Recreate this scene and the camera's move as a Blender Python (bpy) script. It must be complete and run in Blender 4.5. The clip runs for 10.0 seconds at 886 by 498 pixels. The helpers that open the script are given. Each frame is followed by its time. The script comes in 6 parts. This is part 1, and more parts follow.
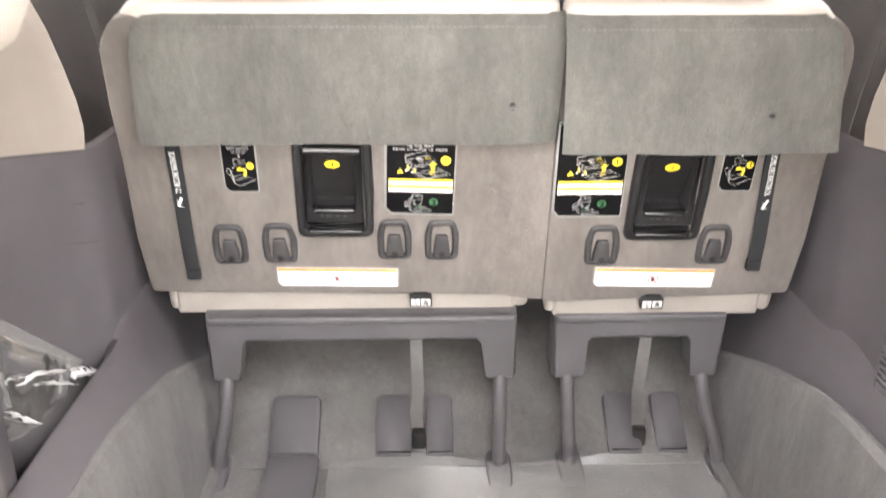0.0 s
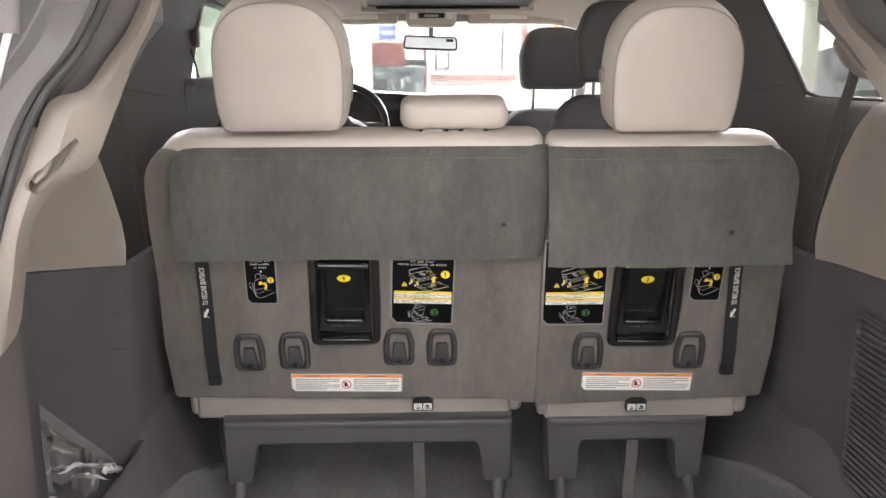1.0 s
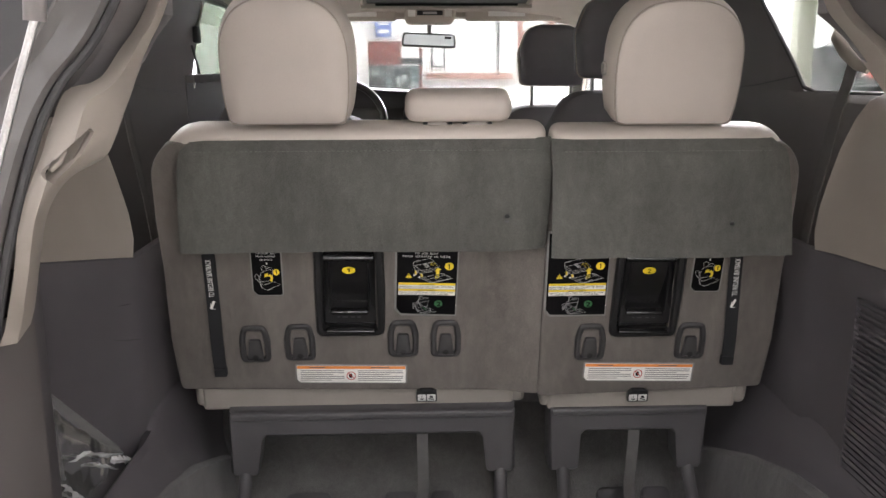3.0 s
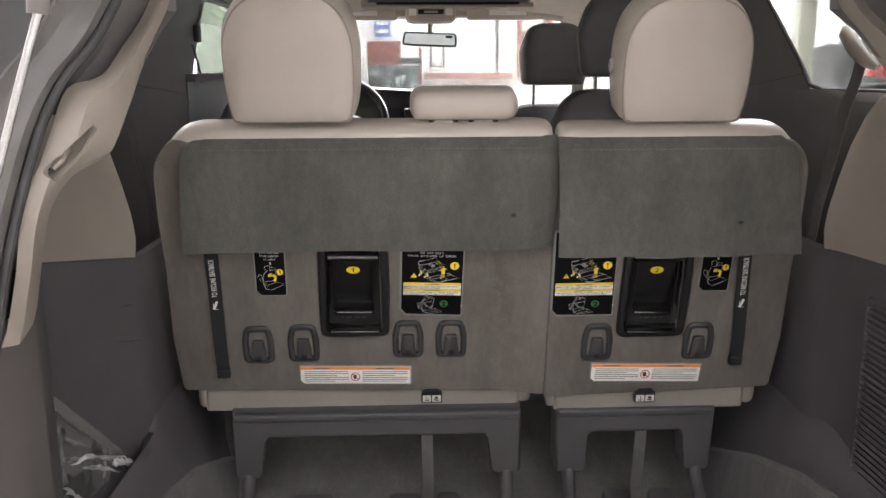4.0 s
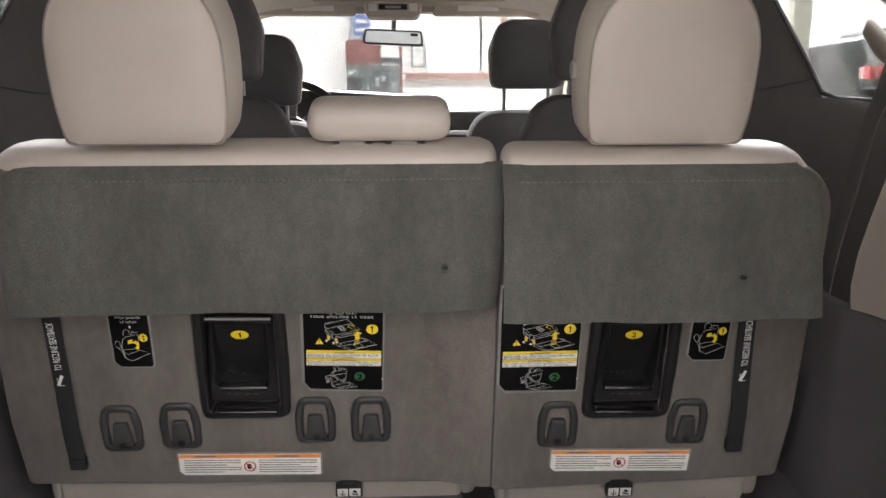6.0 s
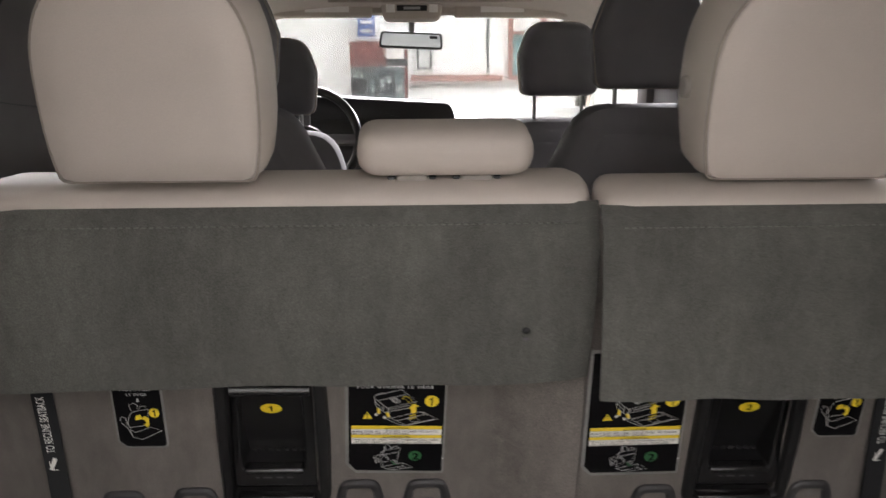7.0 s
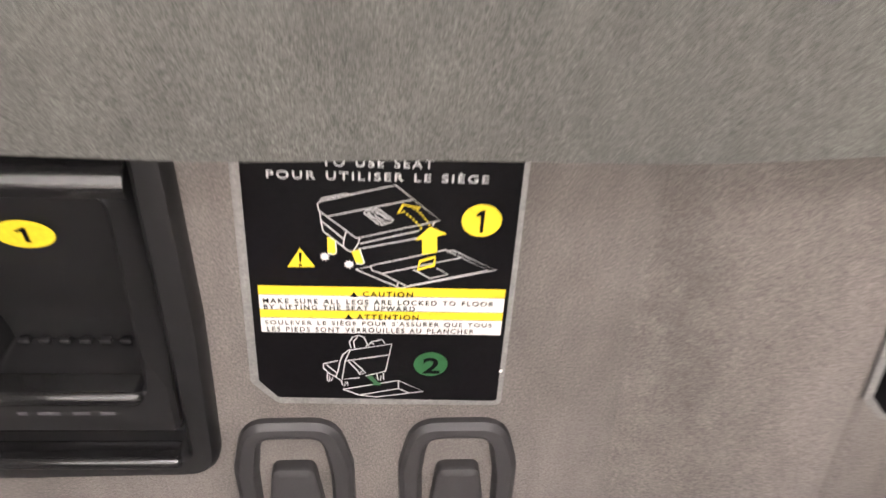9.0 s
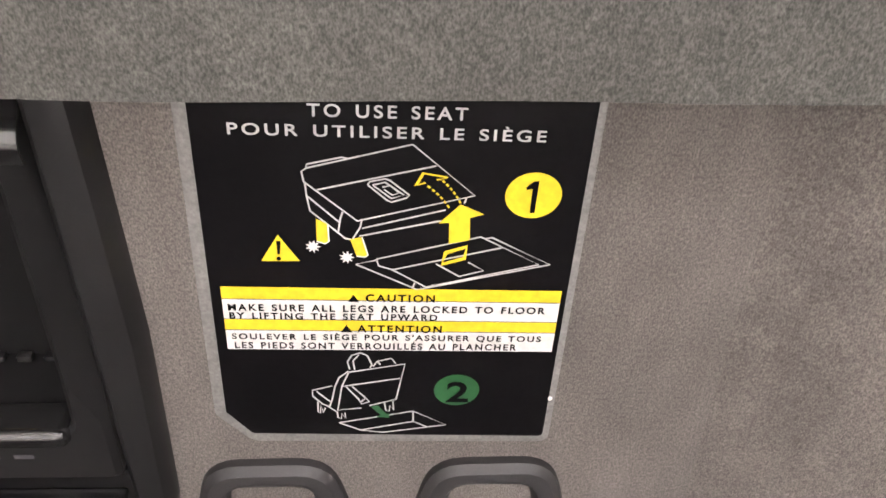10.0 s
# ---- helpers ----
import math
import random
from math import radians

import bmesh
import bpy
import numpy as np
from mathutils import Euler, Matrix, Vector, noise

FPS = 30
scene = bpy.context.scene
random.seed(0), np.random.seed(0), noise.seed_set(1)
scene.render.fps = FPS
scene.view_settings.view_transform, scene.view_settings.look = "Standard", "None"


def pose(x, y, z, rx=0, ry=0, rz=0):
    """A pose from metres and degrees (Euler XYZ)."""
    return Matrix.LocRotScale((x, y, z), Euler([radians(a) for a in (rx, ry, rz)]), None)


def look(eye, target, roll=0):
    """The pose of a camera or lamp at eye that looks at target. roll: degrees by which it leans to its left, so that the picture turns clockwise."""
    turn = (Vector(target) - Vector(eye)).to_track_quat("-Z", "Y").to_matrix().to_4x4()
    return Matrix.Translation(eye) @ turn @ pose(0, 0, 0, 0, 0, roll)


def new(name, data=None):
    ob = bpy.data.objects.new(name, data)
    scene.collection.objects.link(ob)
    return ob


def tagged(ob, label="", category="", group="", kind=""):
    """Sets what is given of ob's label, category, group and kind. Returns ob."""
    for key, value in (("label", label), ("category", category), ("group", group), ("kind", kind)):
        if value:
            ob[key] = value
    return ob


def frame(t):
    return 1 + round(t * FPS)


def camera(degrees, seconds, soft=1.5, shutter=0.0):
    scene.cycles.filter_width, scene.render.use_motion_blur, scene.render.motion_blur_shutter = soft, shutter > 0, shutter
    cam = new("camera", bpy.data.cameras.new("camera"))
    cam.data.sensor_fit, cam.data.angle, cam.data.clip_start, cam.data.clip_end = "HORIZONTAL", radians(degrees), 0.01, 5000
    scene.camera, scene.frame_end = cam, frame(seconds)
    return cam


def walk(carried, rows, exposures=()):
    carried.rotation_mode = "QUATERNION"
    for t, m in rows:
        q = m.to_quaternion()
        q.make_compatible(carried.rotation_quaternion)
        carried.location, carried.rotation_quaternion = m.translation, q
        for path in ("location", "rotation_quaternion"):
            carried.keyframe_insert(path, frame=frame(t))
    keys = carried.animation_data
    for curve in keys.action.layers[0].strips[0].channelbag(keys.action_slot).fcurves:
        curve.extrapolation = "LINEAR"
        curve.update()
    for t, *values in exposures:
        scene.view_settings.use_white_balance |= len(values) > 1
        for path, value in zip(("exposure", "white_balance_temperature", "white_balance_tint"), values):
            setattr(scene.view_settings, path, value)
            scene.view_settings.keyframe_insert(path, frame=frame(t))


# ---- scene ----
cam = camera(54.8, 10.0, shutter=0.4)
PATH = [
    (0, (-0.084, -1.322, 1.354), (-0.034, 0.543, 0.633), 0.1),
    (0.5, (-0.102, -1.433, 1.373), (-0.05, 0.498, 0.852), -0.1),
    (1, (-0.089, -1.481, 1.358), (-0.035, 0.474, 0.94), -0.2),
    (1.5, (-0.084, -1.493, 1.348), (-0.029, 0.462, 0.931), -0.2),
    (2, (-0.088, -1.496, 1.347), (-0.027, 0.459, 0.928), -0.2),
    (2.5, (-0.096, -1.502, 1.349), (-0.032, 0.453, 0.929), -0.2),
    (4, (-0.117, -1.483, 1.344), (-0.048, 0.471, 0.925), -0.3),
    (4.5, (-0.102, -1.449, 1.33), (-0.03, 0.505, 0.905), -0.3),
    (5, (-0.042, -1.318, 1.339), (0.035, 0.633, 0.908), -0.4),
    (5.2, (-0.016, -1.264, 1.344), (0.062, 0.69, 0.925), -0.4),
    (6.5, (-0.001, -1.043, 1.355), (0.099, 0.91, 0.934), -0.0),
    (7, (-0.075, -0.919, 1.366), (0.019, 1.034, 0.946), -0.2),
    (7.5, (-0.099, -0.859, 1.341), (-0.009, 1.093, 0.912), -0.2),
    (8, (-0.081, -0.683, 1.266), (0.012, 1.258, 0.796), -0.3),
    (8.5, (-0.067, -0.506, 1.188), (0.017, 1.412, 0.625), -0.3),
    (9, (-0.075, -0.34, 1.113), (0.013, 1.519, 0.38), 0.6),
    (9.5, (-0.08, -0.262, 1.081), (0.01, 1.573, 0.291), 0.6),
    (10, (-0.082, -0.249, 1.078), (0.016, 1.595, 0.311), 0.6),
]
walk(cam, [(t, look(eye, target, roll)) for t, eye, target, roll in PATH],
     exposures=((0, 2.2, 6450, 10), (0.3, 1.85, 6450, 10), (0.5, 1.45, 6400, 10), (0.7, 0.95, 6400, 10), (1.0, 0.7, 6350, 10), (1.5, 0.3, 6350, 10), (2.0, 0.2, 6350, 10), (5.2, 0.12, 6450, 10), (6.5, -0.08, 6450, 10), (7.0, -0.28, 6450, 10), (7.5, -0.31, 6450, 10), (8.0, -0.15, 6500, 12), (8.5, 1.0, 6800, 14), (9.0, 1.42, 6700, 15), (9.5, 1.27, 6650, 15), (10, 1.17, 6650, 15)))

# ---- light ----
world = bpy.data.worlds.new("world")
scene.world = world
world.use_nodes = True
wn = world.node_tree
bg = wn.nodes["Background"]
sky = wn.nodes.new("ShaderNodeTexSky")
sky.sky_type = "NISHITA"
sky.sun_disc = False
sky.sun_elevation, sky.sun_rotation = radians(50), radians(60)
wn.links.new(sky.outputs[0], bg.inputs[0])
bg.inputs[1].default_value = 0.10


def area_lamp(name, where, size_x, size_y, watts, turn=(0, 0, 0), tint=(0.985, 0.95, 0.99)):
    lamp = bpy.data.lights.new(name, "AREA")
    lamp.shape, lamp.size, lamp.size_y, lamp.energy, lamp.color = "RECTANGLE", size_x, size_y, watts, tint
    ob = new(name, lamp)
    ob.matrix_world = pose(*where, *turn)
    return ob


# unseen showroom ceiling lamps, added; powers set to brighten seats, cabin and far wall
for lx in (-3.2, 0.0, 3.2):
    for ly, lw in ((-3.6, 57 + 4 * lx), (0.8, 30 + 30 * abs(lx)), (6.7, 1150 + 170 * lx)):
        area_lamp("unseen_ceiling_lamp", (lx, ly, 3.86), 1.2, 2.2, lw)
# large area light added behind the van; the showroom wall there has no glazing
area_lamp("rear_fill_light", (1.0, -5.9, 1.7), 9.0, 2.6, 40, (90, 0, 0), (0.96, 0.98, 1.0))


# ---- materials ----
def mat(name, base, rough=0.6, metal=0.0, spots=0.12, scale=40.0, fine=400.0, bump=0.08, depth=0.002, fine_mix=0.1, sheen=0.0,
        coat=0.0, alpha=1.0, transmission=0.0, rough_var=0.08, stretch=(1, 1, 1)):
    """A procedural surface: colour varied at two sizes, roughness varied, relief from the fine noise."""
    m = bpy.data.materials.new(name)
    m.use_nodes = True
    nt = m.node_tree
    p = nt.nodes["Principled BSDF"]
    p.inputs["Metallic"].default_value = metal
    p.inputs["Coat Weight"].default_value = coat
    p.inputs["Sheen Weight"].default_value = sheen
    p.inputs["Alpha"].default_value = alpha
    p.inputs["Transmission Weight"].default_value = transmission
    tc = nt.nodes.new("ShaderNodeTexCoord")
    mp = nt.nodes.new("ShaderNodeMapping")
    mp.inputs["Scale"].default_value = stretch
    nt.links.new(tc.outputs["Object"], mp.inputs[0])
    big = nt.nodes.new("ShaderNodeTexNoise")
    big.inputs["Scale"].default_value, big.inputs["Detail"].default_value = scale, 4
    small = nt.nodes.new("ShaderNodeTexNoise")
    small.inputs["Scale"].default_value, small.inputs["Detail"].default_value = fine, 3
    for n in (big, small):
        nt.links.new(mp.outputs[0], n.inputs["Vector"])

    def spread(source, amount):
        r = nt.nodes.new("ShaderNodeMapRange")
        r.inputs["From Min"].default_value, r.inputs["From Max"].default_value = 0.3, 0.7
        r.inputs["To Min"].default_value, r.inputs["To Max"].default_value = 1 - amount, 1 + amount
        nt.links.new(source, r.inputs["Value"])
        return r.outputs["Result"]

    mul = nt.nodes.new("ShaderNodeMath")
    mul.operation = "MULTIPLY"
    nt.links.new(spread(big.outputs["Fac"], spots), mul.inputs[0])
    nt.links.new(spread(small.outputs["Fac"], fine_mix), mul.inputs[1])
    col = nt.nodes.new("ShaderNodeVectorMath")
    col.operation = "SCALE"
    col.inputs[0].default_value = base
    nt.links.new(mul.outputs[0], col.inputs["Scale"])
    nt.links.new(col.outputs[0], p.inputs["Base Color"])
    rr = nt.nodes.new("ShaderNodeMapRange")
    rr.inputs["To Min"].default_value, rr.inputs["To Max"].default_value = max(0.02, rough - rough_var), min(1, rough + rough_var)
    nt.links.new(big.outputs["Fac"], rr.inputs["Value"])
    nt.links.new(rr.outputs["Result"], p.inputs["Roughness"])
    if bump:
        b = nt.nodes.new("ShaderNodeBump")
        b.inputs["Strength"].default_value, b.inputs["Distance"].default_value = bump, depth
        nt.links.new(small.outputs["Fac"], b.inputs["Height"])
        nt.links.new(b.outputs[0], p.inputs["Normal"])
    return m


def wool(name, base, contrast):
    """Needle felt carpet: pale and dark fibres, brushed streaks and faint stains."""
    m = bpy.data.materials.new(name)
    m.use_nodes = True
    nt = m.node_tree
    p = nt.nodes["Principled BSDF"]
    p.inputs["Roughness"].default_value, p.inputs["Sheen Weight"].default_value = 1.0, 0.12
    p.inputs["Specular IOR Level"].default_value = 0.1
    tc = nt.nodes.new("ShaderNodeTexCoord")
    total, height = None, None
    for scale, detail, amount, stretch in ((1900, 2, contrast, (1, 1, 0.6)), (850, 2, contrast * 0.6, (1, 1, 0.8)), (90, 4, 0.08, (1, 1, 0.4)), (13, 5, 0.15, (1, 1, 0.35))):
        mp = nt.nodes.new("ShaderNodeMapping")
        mp.inputs["Scale"].default_value = stretch
        nt.links.new(tc.outputs["Object"], mp.inputs[0])
        n = nt.nodes.new("ShaderNodeTexNoise")
        n.inputs["Scale"].default_value, n.inputs["Detail"].default_value = scale, detail
        nt.links.new(mp.outputs[0], n.inputs["Vector"])
        r = nt.nodes.new("ShaderNodeMapRange")
        r.inputs["From Min"].default_value, r.inputs["From Max"].default_value = 0.32, 0.68
        r.inputs["To Min"].default_value, r.inputs["To Max"].default_value = 1 - amount, 1 + amount
        nt.links.new(n.outputs["Fac"], r.inputs["Value"])
        if total is None:
            total, height = r.outputs["Result"], n.outputs["Fac"]
        else:
            mu = nt.nodes.new("ShaderNodeMath")
            mu.operation = "MULTIPLY"
            nt.links.new(total, mu.inputs[0])
            nt.links.new(r.outputs["Result"], mu.inputs[1])
            total = mu.outputs[0]
    col = nt.nodes.new("ShaderNodeVectorMath")
    col.operation = "SCALE"
    col.inputs[0].default_value = base
    nt.links.new(total, col.inputs["Scale"])
    nt.links.new(col.outputs[0], p.inputs["Base Color"])
    b = nt.nodes.new("ShaderNodeBump")
    b.inputs["Strength"].default_value, b.inputs["Distance"].default_value = 0.25, 0.001
    nt.links.new(height, b.inputs["Height"])
    nt.links.new(b.outputs[0], p.inputs["Normal"])
    return m


CARPET = wool("carpet", (0.153, 0.137, 0.123), 0.31)


def nap_mark(m, x0, slope, half, z0, z1, depth):
    """A rubbed streak in the pile: a soft dark line that runs upwards through the board."""
    nt = m.node_tree

    def calc(op, a, b):
        n = nt.nodes.new("ShaderNodeMath")
        n.operation = op
        for k, v in enumerate((a, b)):
            if isinstance(v, (int, float)):
                n.inputs[k].default_value = v
            else:
                nt.links.new(v, n.inputs[k])
        return n.outputs[0]

    def ramp(v, a, b, c, d):
        n = nt.nodes.new("ShaderNodeMapRange")
        n.interpolation_type = "SMOOTHSTEP"
        for k, val in zip(("From Min", "From Max", "To Min", "To Max"), (a, b, c, d)):
            n.inputs[k].default_value = val
        nt.links.new(v, n.inputs["Value"])
        return n.outputs["Result"]

    tc = nt.nodes.new("ShaderNodeTexCoord")
    sp = nt.nodes.new("ShaderNodeSeparateXYZ")
    nt.links.new(tc.outputs["Object"], sp.inputs[0])
    no = nt.nodes.new("ShaderNodeTexNoise")
    no.inputs["Scale"].default_value, no.inputs["Detail"].default_value = 45, 4
    nt.links.new(tc.outputs["Object"], no.inputs["Vector"])
    wave = calc("MULTIPLY", calc("SUBTRACT", no.outputs["Fac"], 0.5), 0.05)
    off = calc("ABSOLUTE", calc("ADD", calc("SUBTRACT", calc("ADD", sp.outputs["X"], calc("MULTIPLY", sp.outputs["Z"], slope)), x0), wave), 0)
    mark = calc("MULTIPLY", ramp(off, 0.0, half, 1.0, 0.0), calc("MULTIPLY", ramp(sp.outputs["Z"], z0, z0 + 0.03, 0.0, 1.0), ramp(sp.outputs["Z"], z1 - 0.02, z1, 1.0, 0.0)))
    keep = calc("SUBTRACT", 1.0, calc("MULTIPLY", mark, depth))
    scale = [n for n in nt.nodes if n.type == "VECT_MATH"][0].inputs["Scale"]
    nt.links.new(calc("MULTIPLY", scale.links[0].from_socket, keep), scale)


nap_mark(CARPET, 0.055, 0.2, 0.016, -0.03, 0.17, 0.16)
nap_mark(CARPET, -0.012, 0.1, 0.02, 0.09, 0.19, 0.11)
FLAP = wool("flap_carpet", (0.102, 0.101, 0.090), 0.33)
WELL = wool("well_carpet", (0.130, 0.126, 0.121), 0.45)
LEATHER = mat("beige_leather", (0.475, 0.424, 0.374), 0.5, spots=0.05, scale=9, fine=900, bump=0.12, depth=0.001, fine_mix=0.04)
VINYL = mat("beige_vinyl", (0.29, 0.262, 0.233), 0.6, spots=0.08, scale=14, fine=700, bump=0.15, depth=0.001, fine_mix=0.06)
SEAM = mat("seam_thread", (0.30, 0.262, 0.225), 0.8, fine=1500, bump=0.3)
THREAD = mat("pale_thread", (0.135, 0.132, 0.118), 0.8, fine=1500, bump=0.3)
BEIGE = mat("beige_plastic", (0.290, 0.256, 0.222), 0.55, spots=0.05, scale=10, fine=1200, bump=0.1, depth=0.0006, fine_mix=0.04)
GREY = mat("grey_plastic", (0.136, 0.126, 0.124), 0.6, spots=0.08, scale=10, fine=1300, bump=0.14, depth=0.0006, fine_mix=0.08)
PALEGREY = mat("pale_grey_plastic", (0.122, 0.110, 0.105), 0.6, spots=0.06, scale=10, fine=1300, bump=0.14, depth=0.0006, fine_mix=0.08)
DARK = mat("dark_plastic", (0.090, 0.083, 0.088), 0.55, spots=0.1, scale=10, fine=1300, bump=0.12, depth=0.0006, fine_mix=0.08)
BLACK = mat("black_plastic", (0.0135, 0.013, 0.013), 0.38, spots=0.03, scale=14, fine=1400, bump=0.08, depth=0.0005, fine_mix=0.08)
LATCH = mat("latch_plastic", (0.040, 0.038, 0.038), 0.5, spots=0.1, scale=14, fine=1400, bump=0.08, depth=0.0005, fine_mix=0.08)
HEADLINER = mat("headliner_cloth", (0.50, 0.45, 0.39), 0.9, spots=0.05, scale=8, fine=900, bump=0.25, depth=0.001, fine_mix=0.08)
WEB = mat("belt_webbing", (0.013, 0.013, 0.014), 0.85, spots=0.1, scale=60, fine=1500, bump=0.4, depth=0.001, fine_mix=0.3)
GREYWEB = mat("grey_webbing", (0.13, 0.125, 0.12), 0.75, spots=0.1, scale=60, fine=1500, bump=0.4, depth=0.001, fine_mix=0.3)
DARKLEATHER = mat("dark_leather", (0.165, 0.156, 0.160), 0.7, spots=0.08, scale=12, fine=900, bump=0.12, depth=0.001, fine_mix=0.06)
FRAMEGREY = mat("frame_plastic", (0.088, 0.083, 0.086), 0.55, spots=0.08, scale=12, fine=1300, bump=0.14, depth=0.0006, fine_mix=0.08)
PAINT = mat("silver_paint", (0.085, 0.078, 0.074), 0.5, spots=0.04, scale=6, fine=2500, bump=0.02, depth=0.0003, coat=0.12)
RUBBER = mat("black_rubber", (0.03, 0.029, 0.029), 0.65, fine=900, bump=0.15)
CHROME = mat("chrome", (0.75, 0.75, 0.74), 0.12, metal=1.0, spots=0.03, bump=0)
STEEL = mat("steel", (0.45, 0.45, 0.45), 0.32, metal=1.0, spots=0.08, bump=0.03)
GLOSS = mat("gloss_black_plastic", (0.013, 0.0125, 0.0125), 0.2, spots=0.03, scale=14, bump=0.02, coat=0.5)
LBLACK = mat("label_black", (0.006, 0.0055, 0.006), 0.45, spots=0.05, scale=30, bump=0.02)
LBLACK.node_tree.nodes["Principled BSDF"].inputs["Specular IOR Level"].default_value = 0.05
LWHITE = mat("label_white", (0.80, 0.78, 0.74), 0.4, spots=0.03, scale=30, bump=0)
LLINE = mat("label_line", (0.62, 0.61, 0.59), 0.45, spots=0.04, scale=60, bump=0)
LYELLOW = mat("label_yellow", (0.83, 0.62, 0.03), 0.4, spots=0.03, scale=30, bump=0)
LGREEN = mat("label_green", (0.022, 0.105, 0.035), 0.4, spots=0.04, scale=30, bump=0)
LPRINT = mat("label_print", (0.13, 0.125, 0.12), 0.5, spots=0.2, scale=300, bump=0)
LORANGE = mat("label_orange", (0.80, 0.27, 0.06), 0.4, spots=0.03, scale=30, bump=0)
LRED = mat("label_red", (0.45, 0.05, 0.04), 0.4, spots=0.03, scale=30, bump=0)
LFILM = mat("label_film", (0.24, 0.235, 0.22), 0.22, spots=0.1, scale=120, fine=900, bump=0.25, depth=0.0006, fine_mix=0.15)
WALLWHITE = mat("white_wall_paint", (0.82, 0.815, 0.795), 0.7, spots=0.03, scale=2, fine=120, bump=0.05)
CEIL = mat("ceiling_paint", (0.78, 0.77, 0.74), 0.8, spots=0.03, scale=2, fine=120, bump=0.05)
REDWOOD = mat("red_brown_panel", (0.13, 0.032, 0.024), 0.5, spots=0.08, scale=4, fine=90, bump=0.04)
BROWN = mat("brown_rail", (0.32, 0.17, 0.14), 0.5, spots=0.08, scale=4, fine=90, bump=0.04)
TILE = mat("floor_tile", (0.60, 0.57, 0.54), 0.25, spots=0.08, scale=3, fine=60, bump=0.02)
BLUE = mat("poster_blue", (0.07, 0.12, 0.32), 0.5, bump=0)
CARGREY = mat("car_grey_paint", (0.012, 0.0145, 0.014), 0.5, spots=0.25, scale=3, bump=0)
CARGREY.node_tree.nodes["Principled BSDF"].inputs["Specular IOR Level"].default_value = 0.15
KIOSKGLASS = mat("kiosk_glass", (0.075, 0.10, 0.10), 0.3, spots=0.35, scale=6, bump=0)
TAIL = mat("tail_lamp_red", (0.5, 0.02, 0.02), 0.2, coat=0.5, bump=0)
SCREENGREY = mat("kiosk_grey", (0.020, 0.026, 0.028), 0.6, spots=0.2, scale=3, bump=0)


def glass(name, tint, rough=0.02, see=0.9):
    m = bpy.data.materials.new(name)
    m.use_nodes = True
    nt = m.node_tree
    nt.nodes.remove(nt.nodes["Principled BSDF"])
    out = nt.nodes["Material Output"]
    clear = nt.nodes.new("ShaderNodeBsdfTransparent")
    clear.inputs[0].default_value = (*tint, 1)
    shine = nt.nodes.new("ShaderNodeBsdfGlossy")
    shine.inputs["Roughness"].default_value = rough
    fres = nt.nodes.new("ShaderNodeFresnel")
    fres.inputs["IOR"].default_value = 1.45
    scl = nt.nodes.new("ShaderNodeMath")
    scl.operation = "MULTIPLY_ADD"
    scl.inputs[1].default_value, scl.inputs[2].default_value = see, 0.0
    mix = nt.nodes.new("ShaderNodeMixShader")
    nt.links.new(fres.outputs[0], scl.inputs[0])
    nt.links.new(scl.outputs[0], mix.inputs[0])
    nt.links.new(clear.outputs[0], mix.inputs[1])
    nt.links.new(shine.outputs[0], mix.inputs[2])
    nt.links.new(mix.outputs[0], out.inputs[0])
    return m


GLASS = glass("window_glass", (0.93, 0.95, 0.93))
PRIVACY = glass("tinted_glass", (0.56, 0.63, 0.56))


def film(name, rough, shine, milk):
    """Clear plastic film: see-through with a gloss and a little milkiness."""
    m = glass(name, (0.86, 0.86, 0.85), rough, shine)
    nt = m.node_tree
    haze = nt.nodes.new("ShaderNodeBsdfDiffuse")
    haze.inputs[0].default_value = (0.78, 0.78, 0.77, 1)
    veil = nt.nodes.new("ShaderNodeMixShader")
    veil.inputs[0].default_value = milk
    out = nt.nodes["Material Output"].inputs[0]
    nt.links.new(out.links[0].from_socket, veil.inputs[1])
    nt.links.new(haze.outputs[0], veil.inputs[2])
    nt.links.new(veil.outputs[0], out)
    return m


FILM = film("clear_film", 0.12, 2.2, 0.03)
HAZEFILM = film("hazy_film", 0.34, 0.14, 0.13)
# mostly white film: the glints on the bag's folds are in its colour
GLINTFILM = film("glint_film", 0.2, 2.0, 0.75)
MIRROR = mat("mirror_glass", (0.20, 0.215, 0.215), 0.03, metal=1.0, spots=0.0, bump=0, rough_var=0.0, fine_mix=0)


# ---- mesh helpers ----
def to_mesh(bm, name, smooth=True, angle=35):
    me = bpy.data.meshes.new(name)
    bm.normal_update()
    bm.to_mesh(me)
    bm.free()
    if smooth:
        for f in me.polygons:
            f.use_smooth = True
        me.set_sharp_from_angle(angle=radians(angle))
    return me


def part(name, bm, material, parent=None, label="", smooth=True, angle=35):
    me = bm if isinstance(bm, bpy.types.Mesh) else to_mesh(bm, name, smooth, angle)
    me.materials.clear()
    me.materials.append(material)
    ob = new(name, me)
    if parent is not None:
        ob.parent = parent
    return tagged(ob, label)


def thing(name, label, category, where=None, group="", kind=""):
    ob = new(name)
    ob.empty_display_size = 0.05
    if where is not None:
        ob.matrix_world = where
    return tagged(ob, label, category, group, kind)


